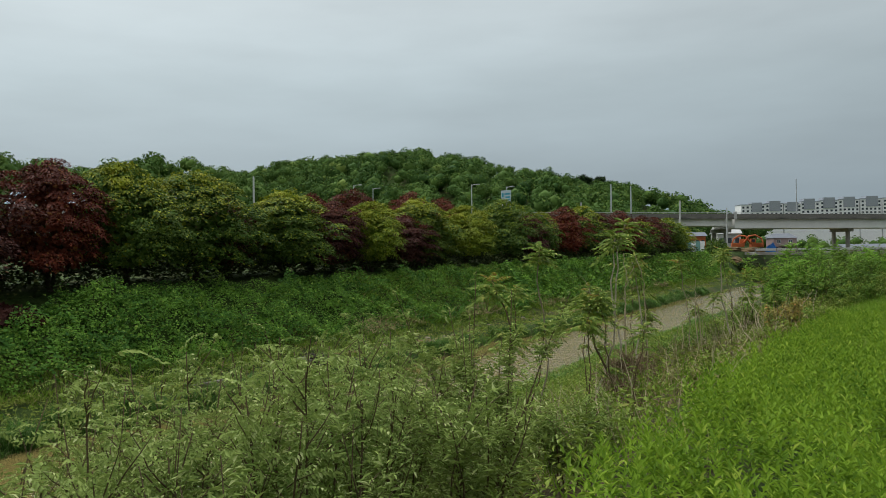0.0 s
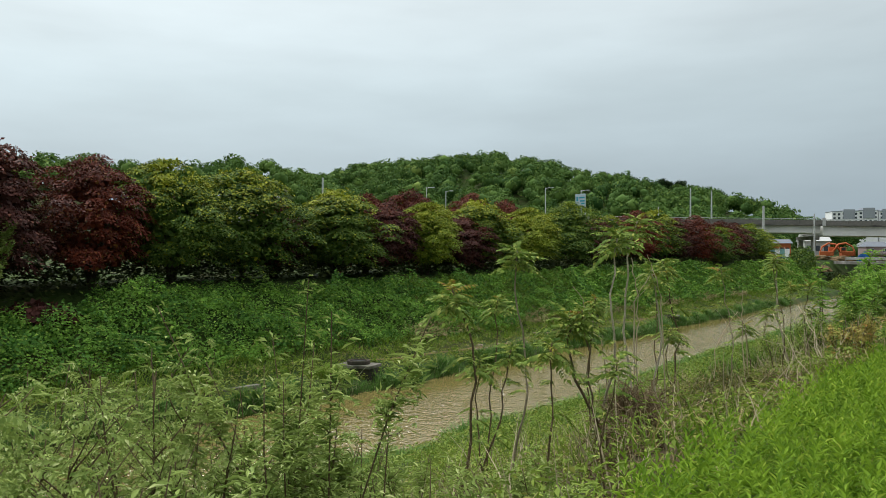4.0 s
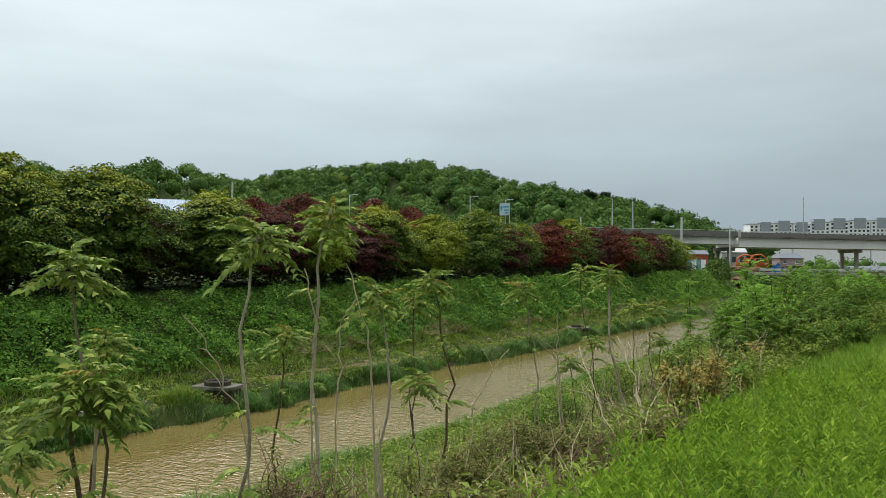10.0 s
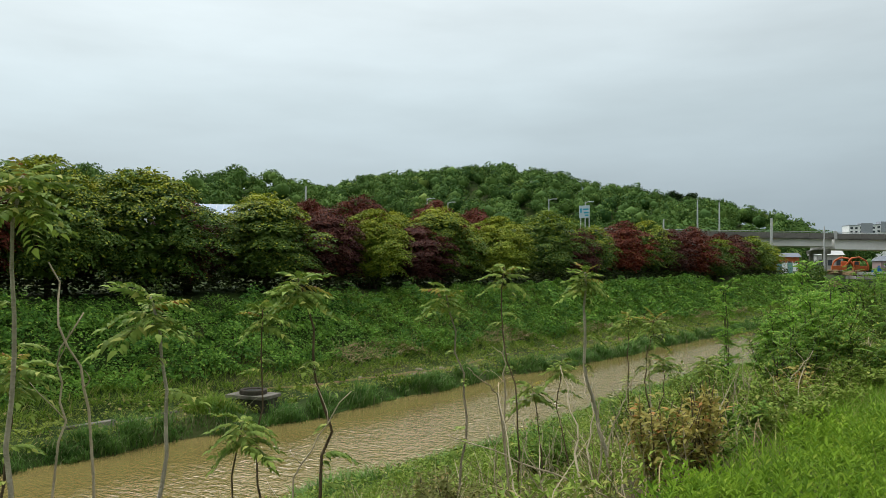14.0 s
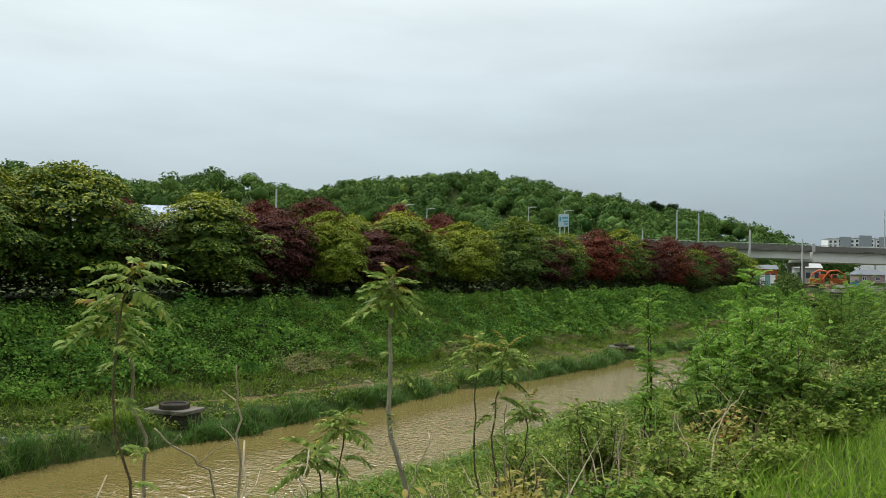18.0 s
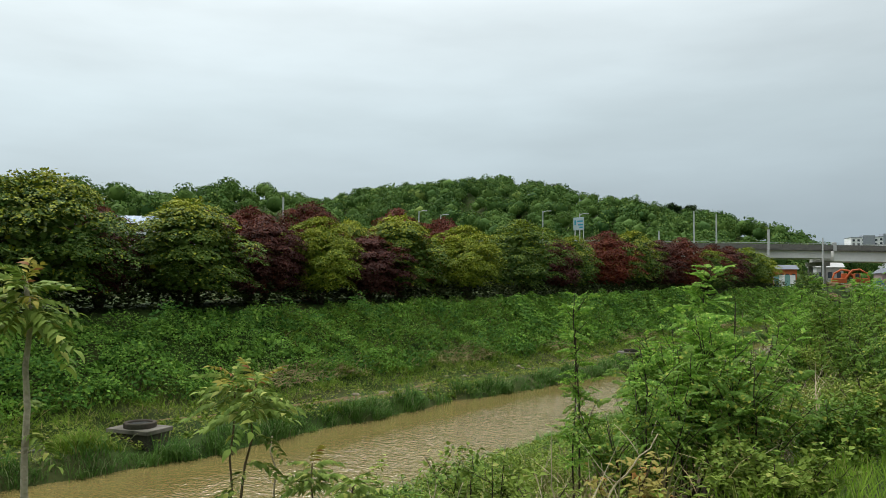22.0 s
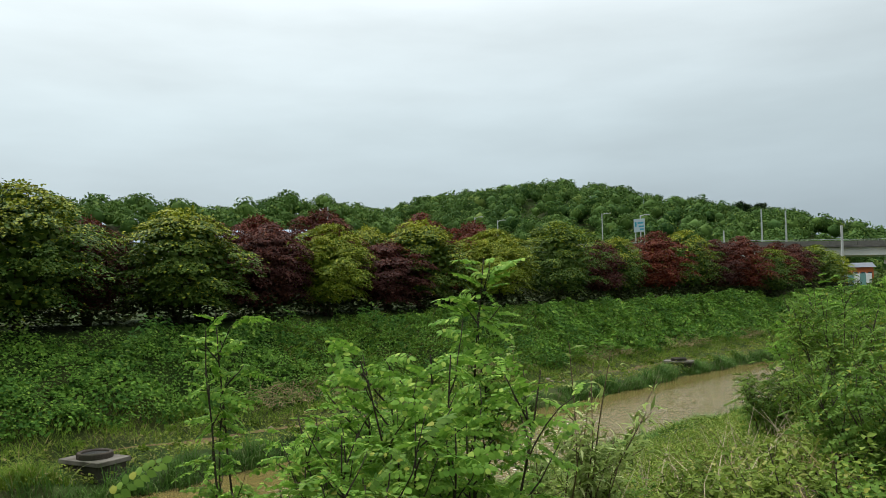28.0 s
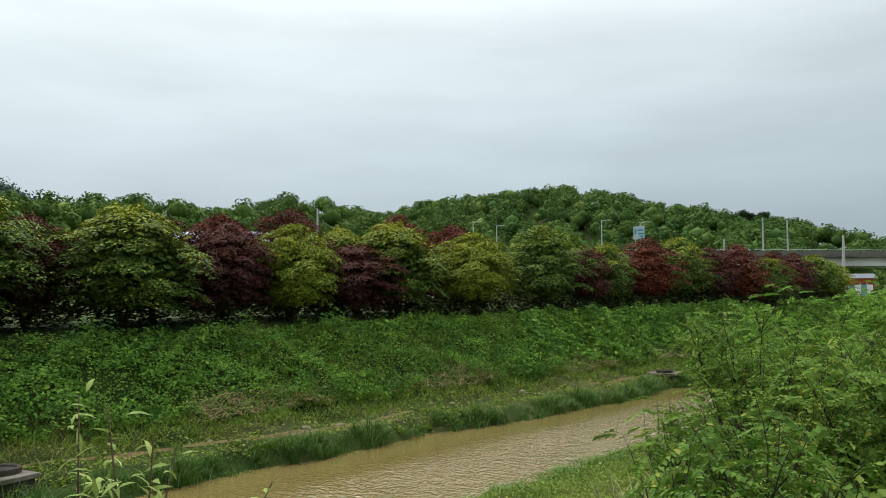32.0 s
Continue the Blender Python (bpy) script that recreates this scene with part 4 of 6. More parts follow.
def sapling(x, y, top, size, leaves, lean=(0.0, 0.0), bark=None, thick=0.022, seed=1, yellow=0.2, lower=0):
    """A slender bare stem with an umbrella of feathery compound leaves at its tip."""
    r = random.Random(seed)
    g = np.random.default_rng(seed)
    z = float(lie(x, y))
    h = top - z - 0.06
    bx, by = x - lean[0] * h, y - lean[1] * h
    z = float(lie(bx, by))
    h = top - z - 0.06
    t = empty("sapling", pose(bx, by, z), "slender sapling with drooping feathery leaves on the near bank", "sapling", "saplings on the near bank")
    s = np.linspace(0, 1, 14)
    kink = np.cumsum(g.normal(0, 0.012 * h, (14, 2)), 0)
    kink -= s[:, None] * kink[-1] + (1 - s[:, None]) * kink[0]
    bend = np.stack([np.sin(s * math.pi), np.sin(s * 2 * math.pi)], -1) @ g.normal(0, [[0.030 * h], [0.022 * h]], (2, 2)) + kink
    line = np.stack([lean[0] * h * s + bend[:, 0], lean[1] * h * s + bend[:, 1], -0.12 + (h + 0.12) * s], -1)
    part("trunk", np_mesh("trunk", *tube(line, thick * 0.78, thick * 0.34, 7), bark or M_BARK_L, True), t, "thin bare stem")
    tip = Vector(line[-1])
    leaves = int(leaves * 2.0)
    for i in range(leaves):
        az = i * 2.39996 + r.uniform(-0.3, 0.3)
        lev = i / leaves
        young = r.random() < yellow and lev > 0.5
        me = (YOUNG if young else HEAVEN)[r.randrange(2)]
        part("leaf", me, t, "", leaf_pose(tip - Vector((0, 0, 0.62 * (1 - lev) * size)), az, 0.22 + 0.75 * lev ** 2 + r.uniform(-0.35, 0.2), size * 0.84 * r.uniform(0.75, 1.1) * (1 - 0.35 * lev), r.uniform(-0.3, 0.3)))
    for i in range(lower):
        q = r.uniform(0.35, 0.88)
        p = Vector([float(np.interp(q, s, line[:, c])) for c in range(3)])
        part("leaf", HEAVEN[r.randrange(3)], t, "", leaf_pose(p, r.uniform(0, 6.28), 0.3, size * r.uniform(0.45, 0.75)))
    return t


# x, y, top, leaf length, leaves, lean, thick
SAPLINGS = [(-4.61, 10.54, 1.72, 0.34, 11, (0.02, 0.0), 0.022), (-5.07, 9.90, 1.29, 0.40, 11, (-0.10, 0.05), 0.026), (-3.7, 9.9, 1.06, 0.36, 10, (-0.22, -0.2), 0.026), (-5.1, 10.5, 0.45, 0.30, 8, (0.02, 0), 0.016), (-3.88, 12.28, 2.12, 0.34, 11, (0.0, 0.02), 0.026), (-3.77, 11.35, 1.92, 0.36, 10, (0.14, 0.05), 0.024),
             (-4.04, 13.12, 1.48, 0.34, 9, (-0.05, 0.0), 0.024), (-4.4, 14.3, 1.36, 0.26, 8, (0, -0.03), 0.014), (-4.45, 14.69, 1.58, 0.34, 11, (-0.05, -0.10), 0.022), (-4.6, 12.6, 1.10, 0.30, 9, (0.02, 0), 0.018)]
SAPLINGS += [(-3.94, 15.98, 1.48, 0.30, 9, (-0.02, 0.0), 0.018), (-3.01, 15.49, 1.68, 0.24, 6, (0.0, 0.0), 0.011), (-3.55, 17.4, 0.76, 0.24, 8, (-0.08, 0), 0.012), (-4.0, 13.8, 0.63, 0.28, 9, (0, 0), 0.014), (-3.12, 18.74, 1.14, 0.27, 10, (0.04, 0.03), 0.014), (-3.50, 18.90, 1.14, 0.26, 9, (-0.03, 0.02), 0.013),
             (-3.49, 17.77, 1.64, 0.31, 13, (-0.08, -0.13), 0.032), (-4.0, 17.6, 0.45, 0.28, 8, (-0.05, 0), 0.014), (-3.2, 19.2, 0.66, 0.24, 8, (0.1, 0.05), 0.012), (-2.6, 18.9, 0.72, 0.24, 8, (-0.1, 0.04), 0.012)]
SAPLINGS += [(-3.3, 8.9, 0.9, 0.28, 9, (0.05, 0.1), 0.016), (-3.55, 10.0, 1.13, 0.28, 10, (-0.06, 0.02), 0.018), (-5.37, 11.36, 1.12, 0.30, 9, (0.03, 0.02), 0.018), (-4.15, 9.6, 0.74, 0.28, 8, (0.18, 0.12), 0.018), (-2.5, 8.45, 0.86, 0.20, 7, (0.05, 0.0), 0.012)]
for i, (x, y, top, size, leaves, lean, thick) in enumerate(SAPLINGS):
    sapling(x, y, top, size, leaves, lean, M_BARK_W if i in (4, 5, 6, 16) else (M_BARK_R, M_BARK_L)[i in (0, 10, 16)], thick, 100 + i, 0.14, (3, 5, 7)[i % 3])


def locust(x, y, top, spread, shoots, twigs, size, seed, mats, split=True, name="locust_tree", label="bright green young locust tree with feathery oval leaflets", kind="young tree", group="young locust trees on the near bank", bark=None):
    """A many-stemmed young locust: dark shoots and side twigs set with compound leaves of oval leaflets."""
    r = random.Random(seed)
    g = np.random.default_rng(seed)
    z = float(lie(x, y))
    t = empty(name, pose(x, y, z), label, kind, group)
    for i in range(shoots):
        a = i * 2.4 + r.uniform(-0.4, 0.4)
        q = 0.0 if i == 0 else math.sqrt(r.uniform(0.1, 1.0))
        h = (top - z) * (0.97 if i == 0 else r.uniform(0.72, 0.97))
        line = wander((0, 0, -0.1), (math.cos(a) * spread * q / h, math.sin(a) * spread * q / h, 1), h + 0.1, 9, 0.06, g, 0.05)
        line[:, 2] *= h / max(line[-1, 2], 0.1)
        line[:, :2] -= np.linspace(0, 1, len(line))[:, None] * (line[-1, :2] - spread * q * np.array([math.cos(a), math.sin(a)]))
        bits, spots = [tube(line, 0.012, 0.003, 5)], []
        m = 18 if spread < 0.2 else 11
        for k in range(m):
            s = 0.42 + 0.58 * (k + 0.5) / m
            spots.append((np.array([np.interp(s, np.linspace(0, 1, 10), line[:, c]) for c in range(3)]), k * 2.4 + i, s))
        for b in range(twigs):
            s = r.uniform(0.3, 0.92)
            p0 = np.array([np.interp(s, np.linspace(0, 1, 10), line[:, c]) for c in range(3)])
            ta = b * 2.4 + r.uniform(-0.5, 0.5)
            tw = wander(p0, (math.cos(ta), math.sin(ta), 1.15), min(0.5, 0.22 + 0.45 * spread) * r.uniform(0.5, 1.0), 4, 0.12, g, 0.04)
            bits.append(tube(tw, 0.005, 0.002, 4))
            for k in range(5):
                spots.append((tw[1 + k % 4], ta + (-1.1, 1.1, -0.6, 0.3, 2.4)[k], s))
        br = part("branch", np_mesh("branch", *joined(*bits), bark or M_BARK, True), t, "thin brown branch" if bark else "thin dark thorny branch")
        rest = []
        for p, az, s in spots:
            m = leaf_pose(Vector(p), az + r.uniform(-0.3, 0.3), r.uniform(-0.55, 0.75) + 1.2 * max(0, s - 0.8), size * 0.86 * r.uniform(0.6, 1.15) * (1.12 - 0.3 * s), r.uniform(-0.8, 0.8))
            me = mats[r.randrange(len(mats))]
            if split:
                part("leaf", me, br, "", m)
            else:
                rest.append((me, m))
        if rest:
            V, F, n0 = [], [], 0
            for me, m in rest:
                v, f = FROND_DATA[me.name]
                V.append(v @ np.array(m.to_3x3()).T + np.array(m.translation)); F.append(f + n0); n0 += len(v)
            part("foliage", np_mesh("foliage", np.concatenate(V), np.concatenate(F), mats[0].materials[0]), br)
    return t


SUMAC = [frond(97 + i, 9, KITE, 0.27, 0.42, 0.75 + 0.3 * i, 0.4, L_SAGE, 0.42) for i in range(3)]
FROND_DATA = {}
for me in (*LOCUST, *LOCUST_D, *SUMAC, *FAR_LOCUST):
    co = np.zeros(len(me.vertices) * 3, np.float32); me.vertices.foreach_get("co", co)
    ix = np.zeros(len(me.loops), np.int32); me.loops.foreach_get("vertex_index", ix)
    FROND_DATA[me.name] = (co.reshape(-1, 3), ix.reshape(-1, 3))
# x, y, top, spread, shoots, side twigs, leaf length, leaves
LOCUSTS = [(-2.55, 23.25, 1.02, 0.42, 8, 8, 0.22, LOCUST), (-3.2, 23.9, 1.08, 0.42, 8, 8, 0.22, LOCUST), (-2.92, 24.72, 1.88, 0.10, 3, 9, 0.30, LOCUST), (-3.8, 23.4, 1.58, 0.08, 3, 8, 0.22, LOCUST), (-2.3, 23.7, 1.36, 0.5, 8, 8, 0.26, LOCUST), (-2.9, 23.7, 1.2, 0.5, 8, 8, 0.26, LOCUST),
            (-1.9, 22.9, 0.95, 0.5, 5, 7, 0.25, LOCUST_D), (-3.2, 24.4, 1.1, 0.5, 5, 7, 0.26, LOCUST_D), (-2.5, 22.1, 0.85, 0.6, 5, 7, 0.23, LOCUST_D), (-2.6, 31.2, 1.62, 0.75, 9, 8, 0.22, LOCUST_D)]
LOCUSTS += [(-4.1, 34.4, 1.15, 0.8, 8, 8, 0.24, LOCUST), (-4.0, 36.3, 1.85, 0.9, 9, 8, 0.28, LOCUST), (-3.0, 33.5, 1.3, 0.9, 8, 8, 0.25, LOCUST_D), (-4.6, 34.0, 0.25, 0.6, 6, 7, 0.24, LOCUST_D), (-2.0, 28.9, 0.85, 0.6, 6, 7, 0.21, LOCUST_D), (-3.2, 38.5, 2.0, 1.0, 9, 8, 0.30, LOCUST),
            (-1.9, 36.0, 1.75, 1.0, 9, 8, 0.27, LOCUST_D), (-1.4, 30.5, 1.35, 0.8, 7, 7, 0.27, LOCUST_D), (-1.2, 33.5, 1.55, 0.9, 7, 7, 0.30, LOCUST), (-5.2, 38.5, 1.2, 1.0, 7, 8, 0.32, LOCUST_D), (-0.6, 38.5, 1.8, 1.0, 7, 8, 0.32, LOCUST_D)]
LOCUSTS += [(-1.3, 27.6, 0.85, 0.6, 5, 7, 0.25, LOCUST_D)]
for i, (x, y, top, spread, shoots, twigs, size, mats) in enumerate(LOCUSTS):
    far = y > 27
    if far:
        mats, shoots, twigs = FAR_LOCUST[(0 if mats is LOCUST else 1)::2], shoots + 4, twigs + 3
    locust(x, y, top, spread, shoots, twigs, size, 300 + i, mats, not far)

# x, y, top, spread
PINNATE = [(-3.1, 4.1, 1.1, 0.55), (-3.6, 5.2, 1.05, 0.6), (-4.4, 4.8, 1.02, 0.65), (-3.9, 3.4, 1.08, 0.6), (-5.0, 3.6, 0.98, 0.7), (-2.7, 3.1, 1.08, 0.5), (-4.6, 2.4, 1.02, 0.7), (-3.3, 2.3, 1.1, 0.55), (-4.6, 6.0, 0.86, 0.6), (-5.5, 5.5, 0.88, 0.7), (-3.8, 6.3, 0.8, 0.5), (-5.6, 2.4, 0.92, 0.7)]
for i, (x, y, top, spread) in enumerate(PINNATE):
    locust(x, y, top, spread, 7, 8, 0.21, 350 + i, SUMAC, False, "sumac_shrub", "grey-green shrub with long drooping feathery leaves", "shrub", "sumac shrubs on the near bank", M_BARK_R)


def shrub(x, y, top, radius, stems, leaves, mat, leaf, size, seed, name="shrub", label="", wide=0.3, bark=None, low=0.2, droop=-0.2):
    """Thin stems that fan out from the ground, with leaves along their upper parts."""
    g = np.random.default_rng(seed)
    z = float(lie(x, y))
    t = empty(name, pose(x, y, z), label, "shrub", name + ("s on the near bank" if x > -20 else "s on the far bank"))
    bits, pos, ahead = [], [], []
    per = leaves // (stems * 6)
    for i in range(stems):
        a, h = g.uniform(0, 6.28), (top - z) * g.uniform(0.65, 1.0)
        q = radius * math.sqrt(g.uniform(0.02, 1))
        line = wander((g.normal(0, 0.08), g.normal(0, 0.08), -0.1), (math.cos(a) * q / h, math.sin(a) * q / h, 1), h * 1.05, 8, 0.07, g)
        bits.append(tube(line[::2], 0.010, 0.003, 4))
        for b in range(6):
            s0 = g.uniform(low, 0.85) if b else 0.25
            p0 = np.array([np.interp(s0, np.linspace(0, 1, 9), line[:, c]) for c in range(3)])
            if b:
                side = wander(p0, (g.normal(), g.normal(), 0.7), g.uniform(0.3, 0.75) * radius, 5, 0.12, g, 0.05)
                bits.append(tube(side[::2], 0.004, 0.002, 3))
            else:
                side = line[2:]
            ss = g.random(per)
            pos.append(np.stack([np.interp(ss, np.linspace(0, 1, len(side)), side[:, c]) for c in range(3)], -1) + g.normal(0, 0.03, (per, 3)))
            ahead.append(np.stack([g.normal(0, 1, per), g.normal(0, 1, per), g.normal(droop + 0.5, 0.4, per)], -1))
    part("stem", np_mesh("stem", *joined(*bits), bark or M_BARK_R, True), t, "thin brown stems")
    pos, ahead = np.concatenate(pos), np.concatenate(ahead)
    s = g.uniform(0.7, 1.25, len(pos)) * size
    part("foliage", np_mesh("foliage", *scatter(*leaf, pos, ahead, np.tile([0, 0, 1.0], (len(pos), 1)) + g.normal(0, 0.3, (len(pos), 3)), s, s * wide), mat), t)
    return t


WILLOWS = [(-3.02, 5.62, 1.62, 0.34, 9, 1700), (-2.45, 4.5, 1.05, 0.6, 8, 900), (-3.1, 4.3, 0.95, 0.6, 8, 900), (-3.6, 5.3, 0.90, 0.7, 8, 900), (-4.4, 4.8, 0.75, 0.7, 8, 900),
            (-3.9, 3.4, 0.95, 0.7, 8, 900), (-5.0, 3.6, 0.75, 0.8, 8, 900), (-3.2, 6.4, 0.85, 0.5, 7, 700), (-4.3, 6.3, 0.55, 0.6, 7, 800), (-2.7, 3.2, 1.00, 0.55, 7, 800),
            (-2.4, 6.2, 0.5, 0.4, 6, 600)]
WILLOWS += [(-2.6, 7.4, 0.4, 0.4, 6, 600), (-4.6, 2.4, 0.85, 0.8, 8, 900), (-3.5, 7.3, 0.4, 0.4, 6, 600), (-3.3, 2.4, 1.05, 0.7, 8, 900), (-5.6, 4.4, 0.45, 0.8, 8, 900),
            (-5.0, 6.9, 0.2, 0.7, 7, 900), (-6.2, 3.0, 0.45, 0.9, 8, 900), (-2.4, 2.2, 0.9, 0.5, 7, 700),
            (-5.6, 1.6, 0.7, 0.9, 8, 900)]
WILLOWS += [(-7.4, 2.4, 0.2, 1.0, 8, 900)]
for i, (x, y, top, rad, stems, leaves) in enumerate(WILLOWS):
    shrub(x, y, top, rad, stems + 2, int(leaves * (2.6 if x < -2.65 and y < 6.5 and i != 0 else 3.4)), L_SAGE, KITE, 0.064, 500 + i, "willow_shrub", "grey-green willow shrub with narrow drooping leaves", 0.24)
shrub(-2.86, 25.36, 1.30, 0.42, 14, 2600, L_SAGE, LANCE, 0.10, 498, "willow_shrub", "pale young willow with long narrow leaves", 0.2)
BUSHES = [(-2.4, 31.0, 1.25, 0.7), (-1.9, 30.2, 1.0, 0.6), (-3.3, 32.6, 0.9, 0.7), (-0.95, 25.6, 0.75, 0.5), (-0.75, 27.2, 0.85, 0.6), (-1.9, 14.6, 0.35, 0.35),
           (-2.3, 17.4, 0.4, 0.4), (-1.75, 20.7, 0.4, 0.45), (-1.55, 22.0, 0.55, 0.45), (-1.5, 24.0, 0.7, 0.55), (-1.3, 25.8, 0.75, 0.6), (-1.7, 18.9, 0.45, 0.45),
           (-1.7, 29.2, 0.95, 0.8), (-0.6, 29.0, 0.9, 0.8), (-0.7, 31.5, 1.2, 0.9), (-2.2, 32.6, 1.2, 0.9), (-0.2, 34.5, 1.4, 1.0), (-3.5, 35.2, 1.2, 1.0),
           (-3.2, 27.0, -0.05, 0.7), (-2.8, 29.6, 0.25, 0.7)]
BUSHES += [(-4.4, 28.6, -0.35, 0.9), (-4.4, 25.6, 0.0, 0.8), (-5.6, 26.4, -0.7, 0.9), (-4.2, 21.4, 0.2, 0.7), (-5.2, 23.0, -0.2, 0.8), (-3.4, 21.2, 0.45, 0.7),
           (-4.0, 31.4, -0.35, 0.8), (-2.3, 18.4, 0.35, 0.5), (-2.9, 15.0, 0.2, 0.5), (-3.8, 15.8, -0.05, 0.6), (-4.6, 16.6, -0.25, 0.7), (-2.2, 20.0, 0.5, 0.55),
           (-3.2, 13.2, 0.15, 0.5), (-4.9, 19.6, -0.3, 0.7), (-2.3, 26.8, 0.38, 0.6), (-2.3, 30.2, 0.65, 0.8), (-3.0, 40.0, 1.1, 1.1), (-4.9, 40.0, 0.9, 1.2),
           (-2.6, 12.4, 0.2, 0.45), (-2.5, 10.6, 0.12, 0.4)]
for i, (x, y, top, rad) in enumerate(BUSHES):
    shrub(x, y, top, rad, 15, 4200, L_OLIVE if y < 17 else (L_SHRUB, L_LOCUST_D)[i % 3 == 0], KITE, 0.048 if y < 17 else 0.055, 600 + i, "bush", "leafy green bush with small leaves", 0.6, M_BARK, 0.1)
RUSTY = [(-2.0, 16.9, 0.82, 0.30), (-2.25, 16.6, 0.70, 0.28), (-2.3, 21.4, 0.62, 0.3)]
for i, (x, y, top, rad) in enumerate(RUSTY):
    shrub(x, y, top, rad, 10, 900, L_RUST, LANCE, 0.075, 650 + i, "rusty_shrub", "rusty orange withering shrub among green weeds", 0.4)


def dead_bush(x, y, top, radius, n, seed):
    g = np.random.default_rng(seed)
    z = float(lie(x, y))
    bits = []
    for i in range(n):
        a = g.uniform(0, 6.28)
        p = (g.normal(0, radius * 0.35), g.normal(0, radius * 0.35), g.uniform(-0.05, 0.5) * (top - z))
        bits.append(tube(wander(p, (math.cos(a), math.sin(a), g.uniform(0.2, 2.0)), (top - z) * g.uniform(0.25, 0.62), 8, 0.5, g), 0.008, 0.003, 4))
    t = new("dead_bush", np_mesh("dead_bush", *joined(*bits), M_TWIG, True))
    t.matrix_basis = pose(x, y, z)
    return tagged(t, "tangled grey-brown dead twigs on the near bank", "dead bush")


dead_bush(-3.6, 11.6, 0.5, 0.42, 480, 1)
dead_bush(-3.35, 10.4, 0.20, 0.35, 110, 2)
dead_bush(-2.75, 9.0, 0.15, 0.3, 60, 3)
dead_bush(-2.55, 14.2, 0.25, 0.4, 110, 4)
dead_bush(-2.1, 16.9, 0.35, 0.3, 60, 5)


def dry_stick(points, r0):
    p = np.array(points, float)
    base = p[0].copy()
    base[2] = float(lie(base[0], base[1]))
    p[0, 2] = base[2] - 0.1
    q, s = np.linspace(0, len(p) - 1, 12), np.linspace(0, 1, 12)[:, None]
    line = np.stack([np.interp(q, np.arange(len(p)), p[:, c]) for c in range(3)], -1)
    g = np.random.default_rng(int(abs(base[0] * 9970 + base[1] * 1310)))
    kink = np.cumsum(g.normal(0, 0.013 * np.linalg.norm(p[-1] - p[0]), (12, 3)), 0) * [1, 1, 0.2]
    line += kink - s * kink[-1] - (1 - s) * kink[0] - base
    bits = [tube(line, r0 * 0.85, r0 * 0.35, 6)]
    if r0 > 0.0065:
        for k in (5, 8):
            bits.append(tube(wander(line[k], (g.normal(), g.normal(), 1.2), g.uniform(0.08, 0.3), 4, 0.2, g), r0 * 0.35, r0 * 0.15, 5))
    t = new("dry_stalk", np_mesh("dry_stalk", *joined(*bits), M_DRY, True))
    t.matrix_basis = Matrix.Translation(base)
    return tagged(t, "pale dry bare stalk standing on the near bank", "dry stalk", "dry stalks on the near bank")


STICKS = [((-3.75, 12.0), (-3.8, 11.95), 0.9, (-3.8, 11.88), 1.58, 0.012), ((-3.7, 12.75), (-3.75, 12.6), 0.8, (-3.8, 12.38), 1.62, 0.012), ((-3.75, 16.8), (-3.8, 16.78), 0.4, (-3.8, 16.72), 1.03, 0.013), ((-3.7, 16.75), (-3.8, 16.5), 0.45, (-3.85, 16.2), 0.72, 0.012),
          ((-2.2, 15.6), (-2.5, 15.9), 0.2, (-2.75, 16.3), 0.75, 0.010), ((-2.45, 15.9), (-2.42, 15.9), 0.3, (-2.4, 15.9), 0.62, 0.010), ((-3.9, 11.6), (-4.0, 11.4), 0.6, (-4.2, 11.1), 1.25, 0.010), ((-4.0, 12.4), (-3.95, 12.5), 0.6, (-3.85, 12.6), 1.35, 0.011),
          ((-3.4, 13.4), (-3.3, 13.6), 0.3, (-3.1, 13.9), 0.85, 0.009), ((-2.9, 17.0), (-2.8, 17.1), 0.2, (-2.7, 17.2), 0.7, 0.009), ((-2.3, 20.6), (-2.2, 20.8), 0.25, (-2.0, 21.1), 0.62, 0.010), ((-3.2, 19.0), (-3.25, 19.0), 0.1, (-3.35, 19.05), 0.75, 0.010)]
STICKS += [((-2.05, 15.2), (-2.4, 15.5), 0.25, (-2.75, 15.9), 0.85, 0.012), ((-2.1, 14.6), (-2.5, 14.9), 0.12, (-3.0, 15.4), 0.75, 0.010), ((-1.95, 15.9), (-2.5, 15.4), 0.12, (-3.1, 14.9), 0.42, 0.010)]
for (bx, by), (mx, my), mz, (tx, ty), tz, rr in STICKS:
    dry_stick([(bx, by, 0), (mx, my, mz), ((mx + tx) / 2 + 0.01, (my + ty) / 2, (mz + tz) / 2 + 0.02), (tx, ty, tz)], rr)

# straw-pale dead stems between the saplings
g_straw = random.Random(77)
for i in range(34):
    bx, by = g_straw.uniform(-4.7, -1.95), g_straw.uniform(9.6, 19.5)
    h, dx, dy = g_straw.uniform(0.45, 1.15), g_straw.gauss(0, 0.2), g_straw.gauss(0, 0.2)
    z0 = float(lie(bx, by))
    dry_stick([(bx, by, 0), (bx + dx * h * 0.45, by + dy * h * 0.45, z0 + h * 0.5), (bx + dx * h * 0.7, by + dy * h * 0.75, z0 + h * 0.8), (bx + dx * h, by + dy * h, z0 + h)], g_straw.uniform(0.0035, 0.008))

# ---------------------------------------------------------------- concrete on the far berm


